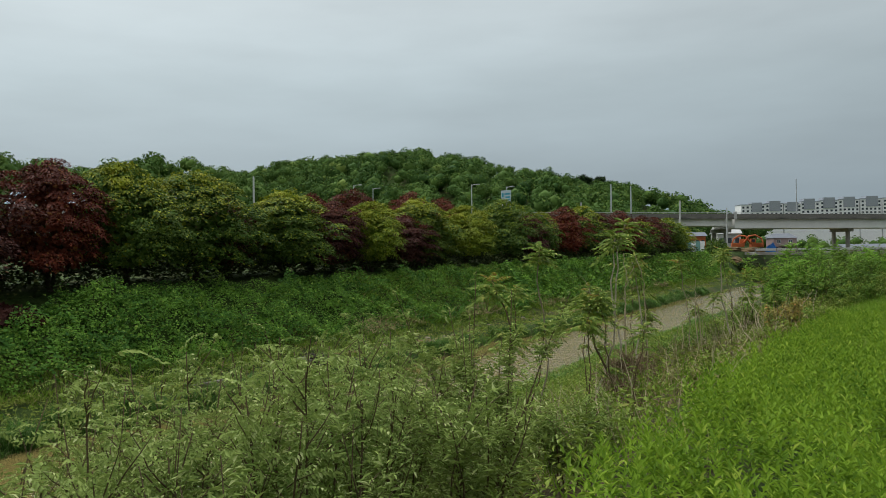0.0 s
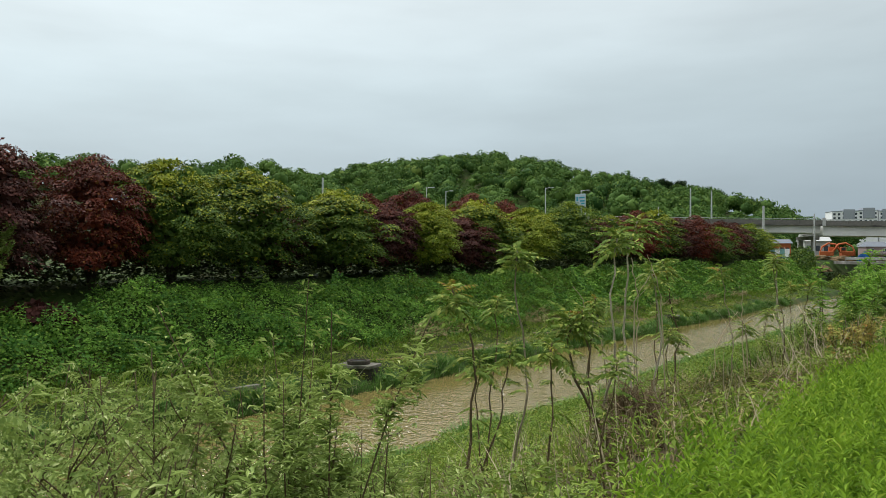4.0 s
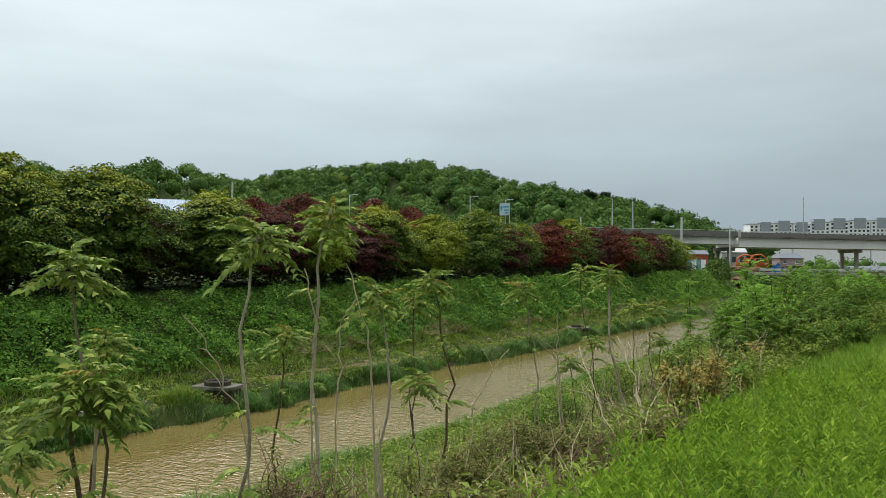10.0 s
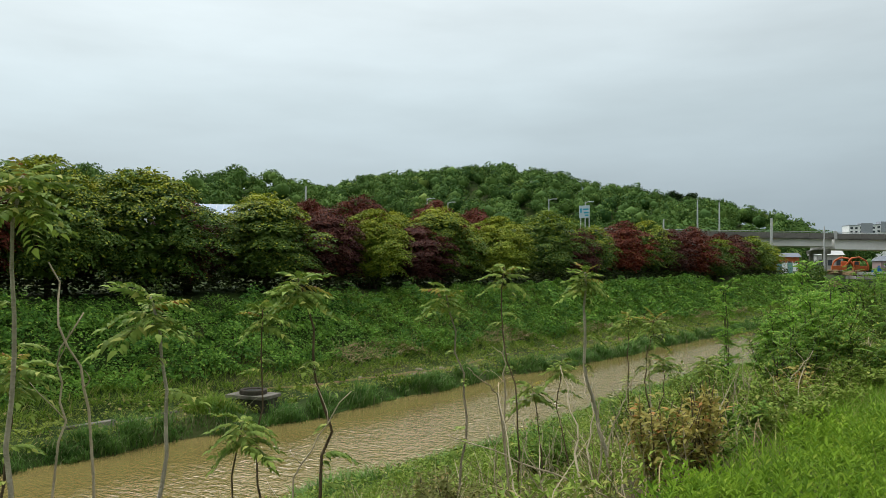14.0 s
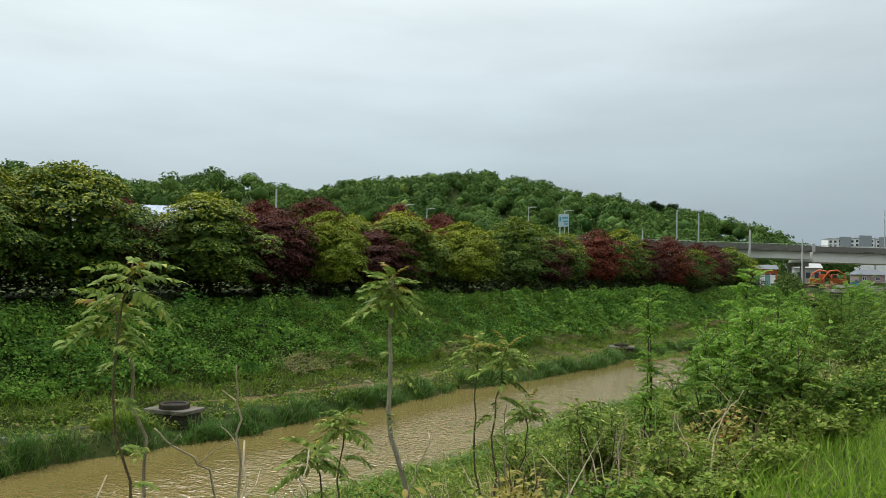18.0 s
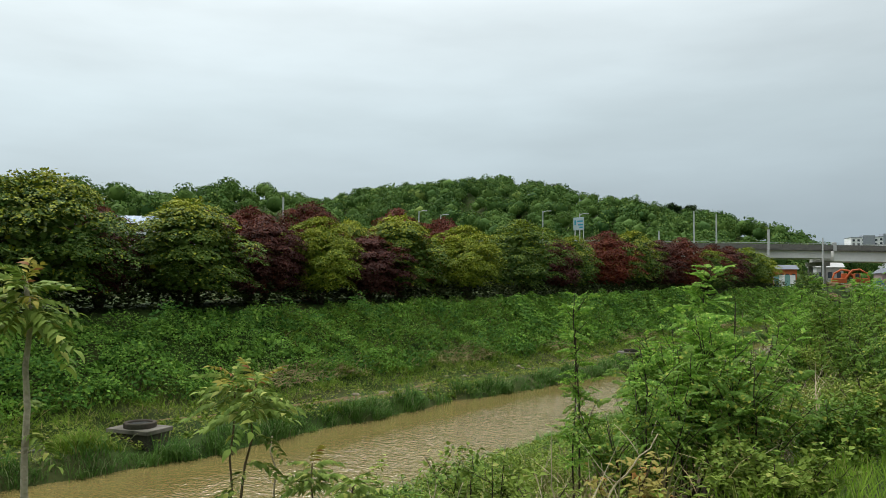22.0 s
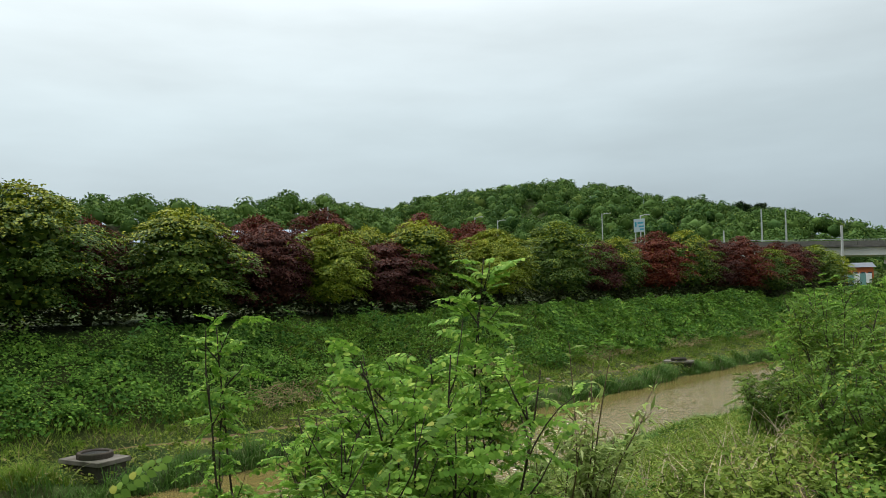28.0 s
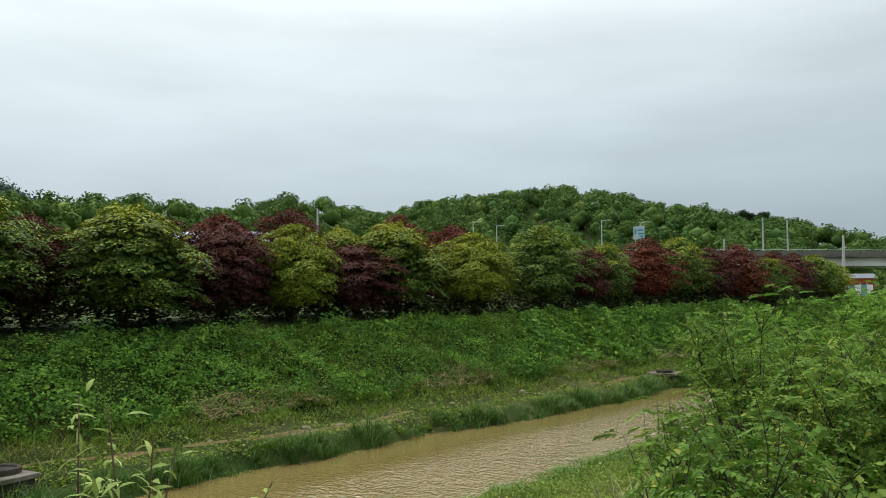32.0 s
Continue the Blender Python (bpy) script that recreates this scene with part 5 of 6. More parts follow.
def manhole(x, y, top, rz, sx, sy, depth, slab=None):
    """A concrete chamber with an oversailing slab and an iron ring on top."""
    t = empty("manhole_chamber", pose(x, y, top - depth, 0, 0, rz), "brown concrete manhole chamber with an iron ring on the river berm", "manhole", "manhole chambers on the berm")
    part("chamber", bm_mesh("chamber", box_bm(sx - 0.22, sy - 0.22, depth - 0.14, 0.02, (0, 0, (depth - 0.14) / 2)), M_CONC_B), t, "damp brown concrete walls")
    part("slab", bm_mesh("slab", box_bm(sx, sy, 0.16, 0.025, (0, 0, depth - 0.08)), slab or M_SLAB), t, "grey-brown concrete slab")
    bm = bmesh.new()
    rings = []
    for r, z in ((0.60, 0.0), (0.60, 0.17), (0.57, 0.20), (0.49, 0.20), (0.46, 0.17), (0.46, 0.12)):
        rings.append([bm.verts.new((r * math.cos(a * math.pi / 14), r * math.sin(a * math.pi / 14), depth + z)) for a in range(28)])
    for a, b in zip(rings, rings[1:]):
        for k in range(28):
            bm.faces.new((a[k], a[(k + 1) % 28], b[(k + 1) % 28], b[k]))
    part("ring", bm_mesh("ring", bm, M_CONC_B), t, "dark round neck ring")
    lid = part("lid", bm_mesh("lid", cyl_bm(0.455, 0.455, 0.05, 28), M_IRON), t, "sunken cast-iron lid", pose(0, 0, depth + 0.08))
    return t


manhole(-27.55, 33.45, -3.95, 15.5, 1.98, 1.4, 1.15)
manhole(-27.7, 79.0, -4.06, 20, 2.2, 1.6, 0.6, M_SLAB)


def far_kerb():
    ob = new("concrete_kerb")
    tagged(ob, "low pale concrete kerb along the far water's edge", "kerb")
    r = random.Random(3)
    y = 25.0
    while y < 31.0:
        x = -27.55 - 0.03 * (y - 17)
        z = float(lie(x, y))
        box_part("kerb_stone", ob, (0.26, 1.96, 0.5), (x, y + 1, max(z, -4.6) - 0.16 + r.uniform(-0.03, 0.03)), M_SLAB, "", 0.03, -2 + r.uniform(-1, 1))
        y += 2.0


far_kerb()


def dirt_track():
    """A trodden strip of bare soil that comes and goes along the berm."""
    ys = np.linspace(34, 104, 141)
    mid = -28.35 + 0.35 * np.sin(ys * 0.3) - 0.15
    half = 0.34 * np.clip(np.sin(ys * 0.19 - 0.6) + 0.45, 0.02, 1) * (0.8 + 0.3 * np.sin(ys * 1.7) + 0.15 * np.sin(ys * 4.3))
    V = []
    for o in (-1.0, -0.35, 0.35, 1.0):
        x = mid + o * half
        V.append(np.stack([x, ys, lie(x, ys) + (0.035 if abs(o) < 0.9 else -0.02)], -1))
    V, n = np.concatenate(V), len(ys)
    a = np.concatenate([np.arange(n - 1) + n * c for c in range(3)])
    tagged(new("dirt_track", np_mesh("dirt_track", V, np.stack([a, a + n, a + n + 1, a + 1], -1), M_MUD, True)), "narrow strip of bare tan soil along the berm", "dirt path", kind="structure")


dirt_track()


def stones():
    r = random.Random(8)
    for i in range(24):
        y = r.choice((42, 44, 46.5, 50, 52, 56, 63, 70)) + r.gauss(0, 0.9)
        x = -28.3 + 0.3 * math.sin(y * 0.3) + r.gauss(0, 0.35)
        bm = bmesh.new()
        bmesh.ops.create_icosphere(bm, subdivisions=2, radius=1)
        ph = r.uniform(0, 9)
        for v in bm.verts:
            v.co *= 1 + 0.2 * math.sin(v.co.x * 2.3 + ph) * math.cos(v.co.y * 2.9 + ph)
        q = r.uniform(0.07, 0.2)
        ob = new("stone", bm_mesh("stone", bm, M_STONE))
        ob.matrix_basis = pose(x, y, float(lie(x, y)) + q * 0.22, 0, 0, r.uniform(0, 360)) @ Matrix.Diagonal((q * 1.4, q, q * 0.55, 1))
        tagged(ob, "pale stone lying on the berm path", "stone", "stones on the berm")


stones()

# ---------------------------------------------------------------- road bridge and what stands round it
M_PARAPET = noise_mat("stained_parapet", (0.11, 0.11, 0.10), (0.24, 0.23, 0.21), 0.25, 3.0, 0.9, 0.3, dirt=(0.06, 0.06, 0.055))
M_GIRDER = noise_mat("pale_girder_paint", (0.66, 0.67, 0.65), (0.78, 0.79, 0.77), 0.12, 2.0, 0.8, 0.1, dirt=(0.58, 0.58, 0.55))
M_WHITE = plain_mat("white_render", (0.88, 0.89, 0.90), 0.8)
M_GREY = plain_mat("grey_render", (0.34, 0.37, 0.41), 0.8)
M_GLASS = plain_mat("dark_window_glass", (0.06, 0.075, 0.09), 0.15)
M_PINK = plain_mat("dusty_pink_wall", (0.33, 0.25, 0.25), 0.85)
M_ROOF = plain_mat("grey_metal_roof", (0.17, 0.19, 0.22), 0.6)
M_BLUEROOF = plain_mat("pale_blue_metal_roof", (0.33, 0.41, 0.50), 0.6)
M_ORANGE = plain_mat("faded_orange_paint", (0.46, 0.13, 0.05), 0.6)
M_TEAL = plain_mat("teal_fence_paint", (0.20, 0.38, 0.36), 0.6)
M_BLUE = plain_mat("blue_tarpaulin", (0.03, 0.16, 0.50), 0.5)
M_SIGN = plain_mat("pale_sign_board", (0.42, 0.51, 0.56), 0.5)
M_SIGNB = plain_mat("blue_sign_bar", (0.05, 0.30, 0.40), 0.4)

BJ, BU = Vector((-37.4, 212.6, 0)), 45.0     # the joint of the two spans and the bridge's turn


def bridge():
    t = empty("road_bridge", pose(BJ.x, BJ.y, 0, 0, 0, BU), "concrete road bridge with a stained parapet over the river", "bridge")
    W = 11.0
    for name, x0, x1, zb, zt in (("right_span", 0.35, 150, 7.1, 9.45), ("left_span", -62, -0.35, 7.75, 9.5)):
        L, c = x1 - x0, (x0 + x1) / 2
        sp = box_part("girder", t, (L, W - 1.6, zt - zb), (c, W / 2, (zb + zt) / 2), M_GIRDER, "pale grey painted girder", 0.05)
        box_part("deck", t, (L, W, 0.4), (c, W / 2, zt + 0.2), M_CONC_D, "dark stained deck edge", 0.04)
        for y in (0.2, W - 0.2):
            n = int(L // 6)
            for k in range(n):
                box_part("parapet_panel", t, (L / n - 0.06, 0.3, 0.95), (x0 + (k + 0.5) * L / n, y, zt + 0.4 + 0.475), M_PARAPET, "", 0.04)
        rl = box_part("rail", t, (L, 0.1, 0.1), (c, 0.2, zt + 1.62), M_STEEL, "thin steel rail", 0.02)
        n = int(L // 3)
        for k in range(n):
            box_part("rail_post", t, (0.08, 0.08, 0.22), (x0 + (k + 0.5) * L / n, 0.2, zt + 1.46), M_STEEL)
    box_part("end_post", t, (0.8, 0.5, 2.0), (0, 0.1, 10.4), M_CONC_L, "pale joint post", 0.05)
    for px_ in (0.0, 38.0, 76.0, 114.0, -34.0):
        z = float(lie(BJ.x + px_ * 0.707, BJ.y + px_ * 0.707))
        top = 7.1 if px_ > 0 else (7.75 if px_ < 0 else 7.0)
        cap = box_part("pier_cap", t, (1.8, W - 4.0, 0.9), (px_, W / 2 + 1, top - 0.45), M_CONC, "", 0.08)
        for y in (4.2, W - 1.6):
            part("pier_column", bm_mesh("pier_column", cyl_bm(0.55, 0.55, top - 0.9 - z + 0.6, 20), M_CONC), t, "", pose(px_, y, z - 0.6))


bridge()


def low_bridge():
    t = empty("low_bridge", pose(-31.0, 201.5, 0, 0, 0, 30), "low concrete road bridge close above the river", "bridge")
    box_part("deck", t, (70, 7, 0.7), (35, 3.5, 0.6), M_CONC, "", 0.05)
    for k in range(14):
        box_part("rail_panel", t, (4.9, 0.18, 0.55), (2.5 + 5 * k, 0.15, 1.55), M_CONC_L, "", 0.03)
        box_part("rail_post", t, (0.25, 0.25, 1.0), (0.1 + 5 * k, 0.15, 1.4), M_CONC)
    for x in (8, 22, 36, 50):
        z = float(lie(-31 + x * 0.866, 201.5 + x * 0.5))
        box_part("pier", t, (0.9, 5.5, 0.3 - z + 0.6), (x, 3.5, (0.3 + z - 0.6) / 2), M_CONC_D, "", 0.05)


low_bridge()


def pole(name, x, y, top, r0, r1, label, mat, arm=None, base=None, group=""):
    z = float(lie(x, y)) if base is None else base
    t = empty(name, pose(x, y, z), label, name.replace("_", " "), group)
    part("shaft", bm_mesh("shaft", cyl_bm(r0, r1, top - z + 0.3, 14), mat), t, "", pose(0, 0, -0.3))
    h = top - z
    if arm:
        ax, ay, ln = arm
        pts = [(0, 0, h - 0.6), (ax * ln * 0.3, ay * ln * 0.3, h - 0.12), (ax * ln * 0.7, ay * ln * 0.7, h), (ax * ln, ay * ln, h + 0.02)]
        part("arm", np_mesh("arm", *tube(pts, r1 * 0.8, r1 * 0.6, 8), mat, True), t)
        box_part("lamp_head", t, (0.5 + abs(ax) * 0.5, 0.5 + abs(ay) * 0.5, 0.22), (ax * (ln + 0.3), ay * (ln + 0.3), h), M_STEEL, "grey lamp housing", 0.06)
    return t


LAMPS = [(-122.0, 227.9, 24.0), (-109.5, 228.0, 22.6), (-154.7, 207.8, 24.2), (-160.0, 226.0, 24.6), (-139.0, 214.0, 23.9)]
for x, y, top in LAMPS[:4]:
    pole("street_lamp", x, y, top, 0.22, 0.13, "grey steel street lamp with a short arm", M_STEEL, (0.85, 0.5, 1.8), None, "street lamps along the raised road")
for x, y, top in ((-76.1, 230.8, 21.8), (-71.0, 233.9, 21.1)):
    pole("light_mast", x, y, top, 0.26, 0.17, "tall slim pale steel light mast", M_STEEL, None, None, "light masts beside the bridge")
pole("utility_pole", -47.6, 197.0, 13.8, 0.32, 0.22, "pale concrete utility pole near the bridge", M_CONC_L, None, None, "utility poles")
pole("utility_pole", -35.5, 191.0, 11.3, 0.20, 0.13, "slim concrete utility pole on the far bank", M_CONC_L, None, None, "utility poles")
pole("utility_pole", -97.9, 102.4, 15.4, 0.22, 0.14, "slim concrete utility pole on the far bank", M_CONC_L, None, None, "utility poles")
pole("utility_pole", -79.0, 213.0, 15.5, 0.25, 0.18, "pale concrete utility pole near the bridge", M_CONC_L, None, None, "utility poles")
pole("light_mast", -24.5, 226.5, 20.0, 0.16, 0.10, "tall slim pale steel light mast on the bridge", M_STEEL, None, 9.4, "light masts beside the bridge")


def road_sign():
    t = empty("road_sign", pose(-107.5, 223.5, 9.0, 0, 0, -8), "pale blue-green road direction sign on steel posts", "road sign")
    for x in (-1.5, 1.5):
        part("post", bm_mesh("post", cyl_bm(0.16, 0.14, 12.4, 12), M_STEEL), t, "", pose(x, 0.3, -0.4))
    box_part("board", t, (3.7, 0.14, 3.7), (0, 0, 10.2), M_SIGN, "pale board", 0.03)
    for x, z, w, h in ((0.5, 10.9, 2.0, 0.45), (0.7, 9.9, 1.7, 0.45), (0.9, 9.1, 1.2, 0.4), (-1.15, 10.6, 0.6, 1.3)):
        box_part("lettering_bar", t, (w, 0.03, h), (x, -0.09, z), M_SIGNB, "blue-green bar of unreadable lettering")


road_sign()


def shed():
    t = empty("warehouse", pose(-181.0, 167.5, 9.0, 0, 0, 47), "long warehouse with a pale blue metal roof", "warehouse")
    L, D, E, R = 52.0, 16.0, 8.5, 11.9
    box_part("wall", t, (L, D, E), (-L / 2, D / 2, E / 2 - 0.5), M_WHITE, "white wall")
    bm = bmesh.new()
    a = [bm.verts.new(p) for p in ((0.6, -0.8, E - 0.5), (0.6, D / 2, R), (0.6, D + 0.8, E - 0.5), (-L - 0.6, -0.8, E - 0.5), (-L - 0.6, D / 2, R), (-L - 0.6, D + 0.8, E - 0.5))]
    for f in ((0, 1, 4, 3), (1, 2, 5, 4), (0, 2, 1), (3, 4, 5), (0, 3, 5, 2)):
        bm.faces.new([a[k] for k in f])
    part("roof", bm_mesh("roof", bm, M_BLUEROOF), t, "pale blue sheet-metal roof")
    for k in range(26):
        q = box_part("roof_seam", t, (0.12, 9.6, 0.12), (-1 - 2 * k, 3.55, 11.2), M_STEEL)
        q.matrix_basis = pose(-1 - 2 * k, D / 4 - 0.35, (E - 0.5 + R) / 2 + 0.12, math.degrees(math.atan2(R - E + 0.5, D / 2 + 0.8)), 0, 0)
    for k in range(8):
        w = box_part("window", t, (3.0, 0.12, 1.4), (-4 - 6 * k, -0.02, 5.5), M_GLASS, "dark window")


shed()


def apartment(x, y, rz, w, d, top, tower, tw, label):
    """A tall white block with rows of windows and a grey stair tower on its roof."""
    t = empty("apartment_block", pose(x, y, 0, 0, 0, rz), label, "apartment building", "white apartment blocks far off")
    box_part("wall", t, (w, d, top), (0, 0, top / 2), M_WHITE, "white rendered wall")
    box_part("cornice", t, (w + 0.6, d + 0.6, 0.5), (0, 0, top + 0.25), M_GREY, "grey roof edge")
    if tw:
        box_part("stair_tower", t, (tw, d * 0.6, tower - top + 6), (tower % 3 - 1.5, -d * 0.23, (tower + top - 6) / 2), M_GREY, "grey stair tower on the roof")
    cols = max(2, int(w // 3.4))
    floors = min(6, int(top // 3))
    for f in range(floors):
        for c in range(cols):
            wn = box_part("window", t, (1.7, 0.2, 1.6), (-w / 2 + (c + 0.5) * w / cols, -d / 2 - 0.02, top - 2.0 - 3.0 * f), M_GLASS, "dark window")
    return t


def far_blocks():
    # left, right, top, tower top, tower width
    for k, (a, b, top, tower, tw) in enumerate(((-56, -49, 33.8, 0, 0), (-49.5, -36, 34.2, 38.3, 17), (-36.5, -22, 34.6, 39.5, 18), (-21, -7, 34.2, 38.5, 18), (-7.5, 8, 35.8, 41.0, 18), (8, 23, 36.5, 41.8, 19), (23, 40, 37.2, 42.2, 19), (41, 58, 37.6, 42.6, 19), (59, 80, 38.0, 43.0, 19), (82, 108, 38.0, 43.0, 19))):
        cx = (a + b) / 2
        apartment(-52.0 + cx * 0.87 - 18, 716 + cx * 0.5, 30, b - a, 14, top + 4.2, tower + 1.6 if tower else 0, tw * 0.5, "white apartment block with grey roof tower far beyond the bridge")


far_blocks()


def house():
    t = empty("house", pose(-31.0, 256.5, 0.4, 0, 0, 30) @ Matrix.Diagonal((0.6, 0.7, 0.76, 1)), "dusty pink two-storey house under the bridge", "house")
    box_part("wall", t, (11.5, 8, 6.2), (0, 4, 3.1), M_PINK, "dusty pink wall")
    bm = bmesh.new()
    a = [bm.verts.new(p) for p in ((-6.3, -0.6, 6.0), (6.3, -0.6, 6.0), (6.3, 8.6, 6.0), (-6.3, 8.6, 6.0), (-4.2, 4, 7.9), (4.2, 4, 7.9))]
    for f in ((0, 1, 5, 4), (2, 3, 4, 5), (1, 2, 5), (3, 0, 4), (3, 2, 1, 0)):
        bm.faces.new([a[k] for k in f])
    part("roof", bm_mesh("roof", bm, M_ROOF), t, "grey hipped roof")
    for x in (-3.2, 2.6):
        w = box_part("window", t, (1.9, 0.16, 1.4), (x, -0.02, 4.6), M_WHITE, "white-framed window")
        for sx in (-0.45, 0.45):
            box_part("pane", w, (0.75, 0.1, 1.15), (sx, -0.06, 0), M_GLASS)
    for x in (-4.6, -1.0, 3.0):
        box_part("window", t, (1.6, 0.16, 1.5), (x, -0.02, 1.7), M_GLASS, "dark window")
    box_part("canopy", t, (9, 2.6, 0.2), (1.5, -1.2, 3.2), M_CONC_L, "pale canopy")


house()


def depot(x, y, rz, w, d, e, r, wall, roof, label):
    t = empty("depot", pose(x, y, float(lie(x, y)), 0, 0, rz), label, "depot")
    box_part("wall", t, (w, d, e), (0, d / 2, e / 2), wall, "plain wall")
    bm = bmesh.new()
    a = [bm.verts.new(p) for p in ((-w / 2 - 0.4, -0.4, e), (w / 2 + 0.4, -0.4, e), (w / 2 + 0.4, d + 0.4, e), (-w / 2 - 0.4, d + 0.4, e), (-w / 2 - 0.4, d / 2, r), (w / 2 + 0.4, d / 2, r))]
    for f in ((0, 1, 5, 4), (2, 3, 4, 5), (1, 2, 5), (3, 0, 4), (3, 2, 1, 0)):
        bm.faces.new([a[k] for k in f])
    part("roof", bm_mesh("roof", bm, roof), t, "sheet-metal roof")
    for k in range(3):
        box_part("window", t, (w / 6, 0.12, e * 0.3), (-w / 3 + k * w / 3, -0.03, e * 0.6), M_GLASS, "dark window")


depot(-45.2, 247.0, 25, 6.6, 9, 5.2, 7.6, M_CONC_L, M_CONC_L, "pale grey depot shed behind the bridge")
depot(-40.2, 182.0, 28, 3.6, 4, 3.6, 4.5, M_ORANGE, M_ROOF, "low shed with an orange wall and grey roof")
depot(-8.0, 266.0, 30, 16, 9, 4.0, 5.4, M_PINK, M_ROOF, "low shed with a grey roof beyond the bridge")
depot(18.0, 282.0, 30, 22, 9, 4.5, 6.4, M_CONC_D, M_ROOF, "low shed with a grey roof beyond the bridge")


def fence():
    t = empty("fence", pose(-39.6, 177.5, float(lie(-39.6, 177.5)), 0, 0, 30), "teal and white sheet fence on the far bank", "fence")
    for k in range(4):
        box_part("panel", t, (0.95, 0.06, 2.6), (-1.5 + k, 0, 1.2), (M_TEAL, M_WHITE)[k % 2], ("teal panel", "white panel")[k % 2], 0.01)
        box_part("post", t, (0.08, 0.08, 3.0), (-2.0 + k, 0.08, 1.3), M_STEEL)


fence()


def excavator(x, y, rz):
    t = empty("excavator", pose(x, y, 1.2, 0, 0, rz) @ Matrix.Diagonal((0.95, 0.95, 0.95, 1)), "orange excavator parked under the bridge", "excavator")
    for s in (-1.1, 1.1):
        tr = part("track", bm_mesh("track", box_bm(4.2, 0.6, 0.9, 0.28, (0, s, 0.45)), M_IRON), t, "dark crawler track")
    box_part("body", t, (3.6, 2.6, 1.3), (-0.5, 0, 1.75), M_ORANGE, "orange body", 0.12)
    box_part("cab", t, (1.5, 1.1, 1.5), (0.8, 0.7, 2.9), M_ORANGE, "orange cab", 0.12)
    box_part("cab_window", t, (1.0, 0.06, 0.8), (0.85, 1.26, 3.1), M_GLASS)
    part("boom", np_mesh("boom", *tube([(0.9, -0.3, 1.9), (2.6, -0.3, 4.4), (4.4, -0.3, 4.7), (6.2, -0.3, 3.6)], 0.34, 0.24, 4), M_ORANGE), t, "bent orange boom")
    part("stick", np_mesh("stick", *tube([(6.0, -0.3, 3.9), (6.6, -0.3, 2.4), (6.3, -0.3, 1.0)], 0.24, 0.16, 4), M_ORANGE), t)
    box_part("bucket", t, (0.9, 1.0, 0.9), (6.1, -0.3, 0.6), M_IRON, "dark bucket", 0.15)


excavator(-40.6, 236.5, 15)
excavator(-37.0, 240.0, 205)


def tarp():
    bm = bmesh.new()
    bmesh.ops.create_icosphere(bm, subdivisions=3, radius=1)
    for v in bm.verts:
        v.co.z = max(v.co.z, -0.05) * (1 + 0.25 * math.sin(v.co.x * 5) * math.cos(v.co.y * 4))
    ob = new("tarpaulin_heap", bm_mesh("tarpaulin_heap", bm, M_BLUE))
    ob.matrix_basis = pose(-30.6, 225.0, 0.4, 0, 0, 30) @ Matrix.Diagonal((1.6, 1.4, 2.6, 1))
    tagged(ob, "heap covered with a blue tarpaulin", "tarpaulin")


tarp()


def earth_mound(x, y, rad, h, seed):
    """A heap of brown earth and broken stone."""
    bm = bmesh.new()
    bmesh.ops.create_icosphere(bm, subdivisions=3, radius=1)
    for v in bm.verts:
        v.co *= 1 + 0.22 * math.sin(v.co.x * 4.1 + seed) * math.cos(v.co.y * 4.7 + seed) + 0.1 * math.sin(v.co.z * 9 + v.co.x * 7)
        v.co.z = max(v.co.z, -0.1)
    ob = new("earth_mound", bm_mesh("earth_mound", bm, M_MUD))
    ob.matrix_basis = pose(x, y, float(lie(x, y)), 0, 0, seed * 40) @ Matrix.Diagonal((rad * 1.3, rad, h, 1))
    tagged(ob, "mound of brown earth on the far bank", "earth mound", "earth mounds by the bridge")


earth_mound(-36.6, 232.0, 3.0, 1.2, 1)
earth_mound(-33.4, 186.0, 2.2, 1.1, 2)
earth_mound(-41.5, 229.0, 2.4, 1.2, 3)


def round_bush(x, y, rad, h, mat, label, seed, leaf=(0.2, 0.42), n=1500):
    g = np.random.default_rng(seed)
    d = unit(g.normal(0, 1, (n, 3))); d[:, 2] = np.abs(d[:, 2])
    bump = 1 + 0.2 * np.sin(d[:, 0] * 5 + seed) * np.sin(d[:, 1] * 5)
    pos = d * np.array([rad, rad, h]) * (bump * g.uniform(0.75, 1.03, n))[:, None]
    t = empty("bush", pose(x, y, float(lie(x, y))), label, "shrub")
    part("foliage", np_mesh("foliage", *scatter(*KITE, pos, g.normal(0, 1, (n, 3)), d + g.normal(0, 0.4, (n, 3)), g.uniform(*leaf, n)), mat), t)
    st = [tube(wander((0, 0, -0.2), (g.normal(0, 0.5), g.normal(0, 0.5), 1), h * 0.8, 4, 0.1, g), 0.07, 0.02, 5) for _ in range(5)]
    part("stem", np_mesh("stem", *joined(*st), M_BARK, True), t)


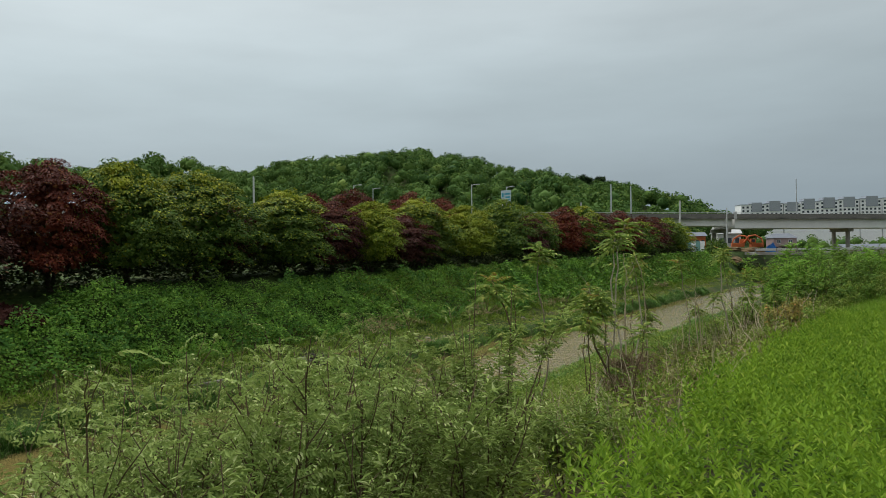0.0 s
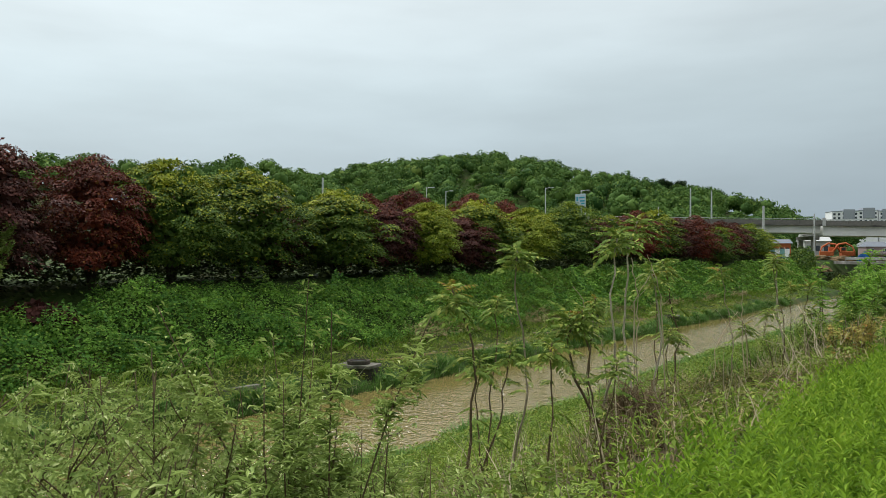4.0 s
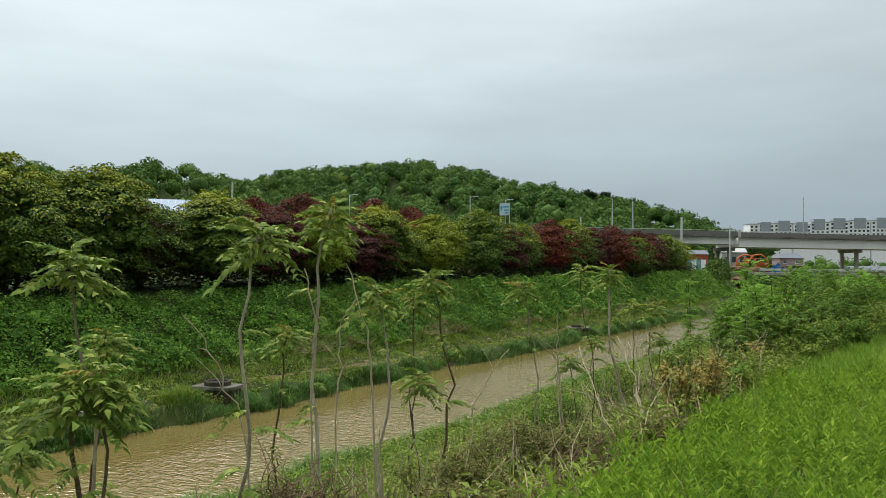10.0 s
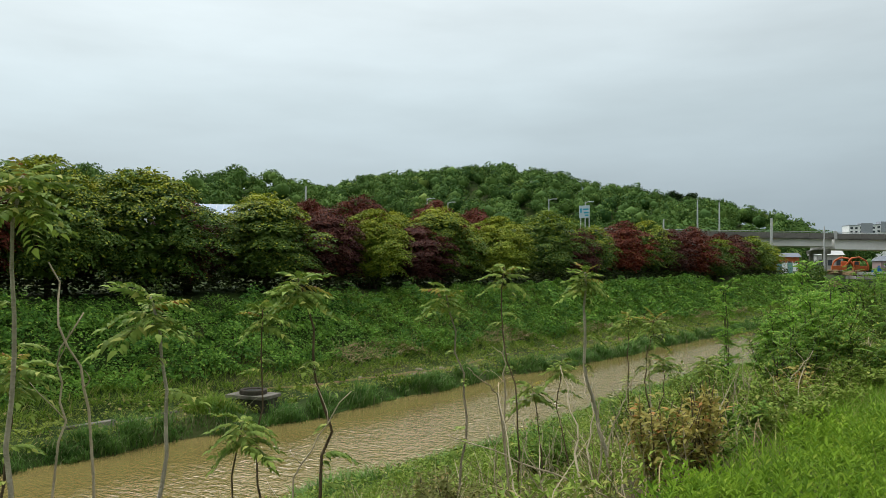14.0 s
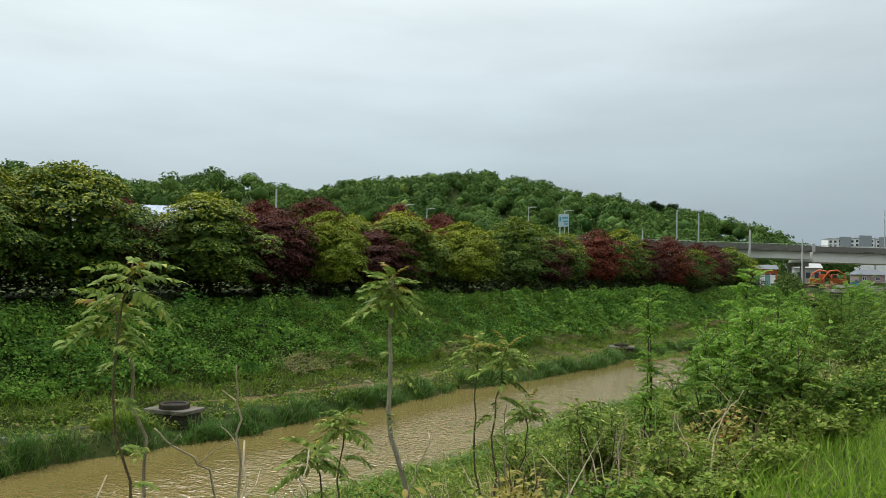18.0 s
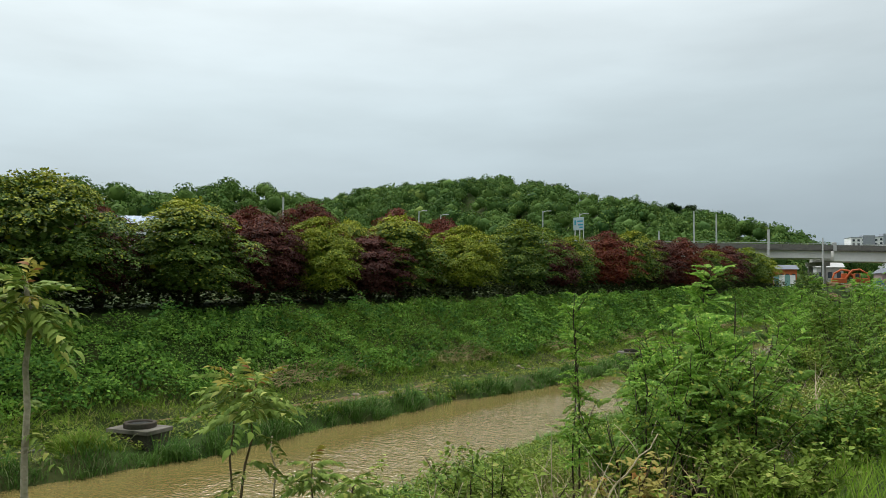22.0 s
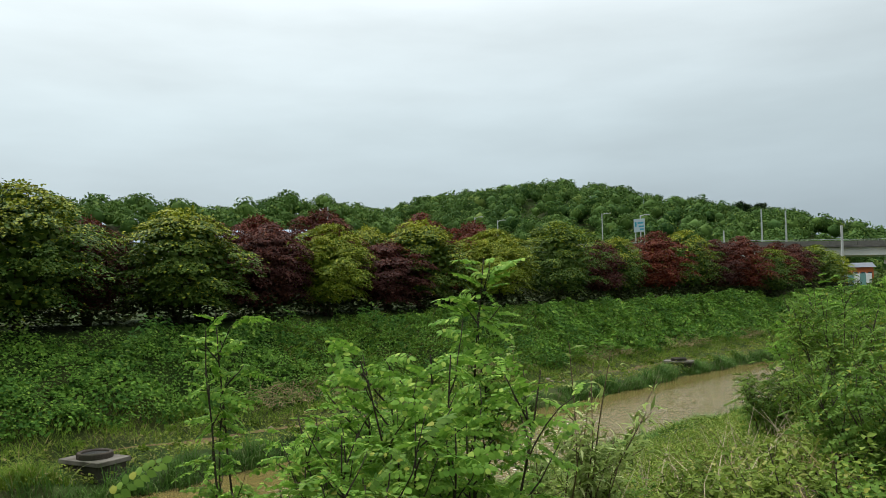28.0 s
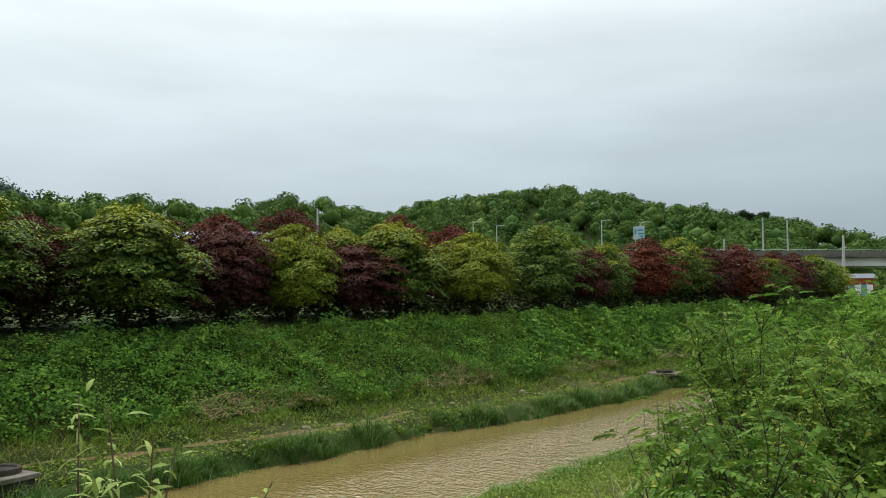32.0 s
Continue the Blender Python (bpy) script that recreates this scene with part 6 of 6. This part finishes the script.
round_bush(-34.1, 170.0, 3.0, 3.3, L_DEEP, "round dark green bush on the far bank", 5)
round_bush(-27.0, 172.0, 2.6, 2.4, L_SHRUB, "brownish green bush near the bridge", 6)
shrub(-35.3, 18.4, 3.6, 1.7, 16, 4200, L_SAGE, KITE, 0.16, 707, "pale_shrub", "sparse pale grey-green shrub with thin branches before dark maples", 0.5, M_BARK_L, 0.3)
shrub(-35.1, 17.0, 2.9, 1.5, 14, 2400, L_SAGE, KITE, 0.16, 708, "pale_shrub", "sparse pale grey-green shrub with thin branches before dark maples", 0.5, M_BARK_L, 0.3)
round_bush(-34.9, 20.6, 1.6, 0.7, L_DARKRED, "low purplish withered shrub at the bank edge", 9)
round_bush(-24.0, 176.0, 2.4, 1.6, L_RUST, "rusty dry bush near the bridge", 10)
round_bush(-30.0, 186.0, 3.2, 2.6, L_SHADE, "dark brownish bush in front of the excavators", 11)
round_bush(-37.2, 186.5, 3.0, 3.0, L_DEEP, "round dark green bush on the far bank", 12)
round_bush(-26.0, 190.0, 2.6, 2.0, L_RUST, "rusty dry bush near the bridge", 13)


def pine(x, y, top, seed):
    """A dark flat-topped pine on the hill's crest."""
    g = np.random.default_rng(seed)
    z = float(lie(x, y))
    t = empty("pine_tree", pose(x, y, z), "dark flat-topped pine standing above the hill woods", "tree")
    h = top - z
    trunk = wander((0, 0, -0.3), (0.08, 0.02, 1), h * 0.92, 6, 0.05, g)
    bits = [tube(trunk, 0.35, 0.12, 7)]
    pos = []
    for i in range(9):
        a = i * 2.4
        br = wander(trunk[-1] - [0, 0, g.uniform(0, 3.0)], (math.cos(a), math.sin(a), 0.35), g.uniform(1.6, 3.2), 5, 0.1, g)
        bits.append(tube(br, 0.12, 0.03, 5))
        pos.append(br[2:].repeat(70, 0) + g.normal(0, 1, (280, 3)) * [0.8, 0.8, 0.7] + [0, 0, 0.1])
    part("trunk", np_mesh("trunk", *joined(*bits), M_BARK, True), t)
    pos = np.concatenate(pos)
    part("crown", np_mesh("crown", *scatter(*KITE, pos, g.normal(0, 1, (len(pos), 3)), g.normal(0, 0.4, (len(pos), 3)) + [0, 0, 1], g.uniform(0.5, 0.9, len(pos))), L_PINE), t)


L_PINE = leaf_mat("pine_needles", (0.020, 0.048, 0.020), (0.060, 0.095, 0.035), None, 0.1, 0.8, 0.2)
pine(-141.7, 386.5, 40.2, 3)
pine(-135.5, 389.0, 38.6, 4)
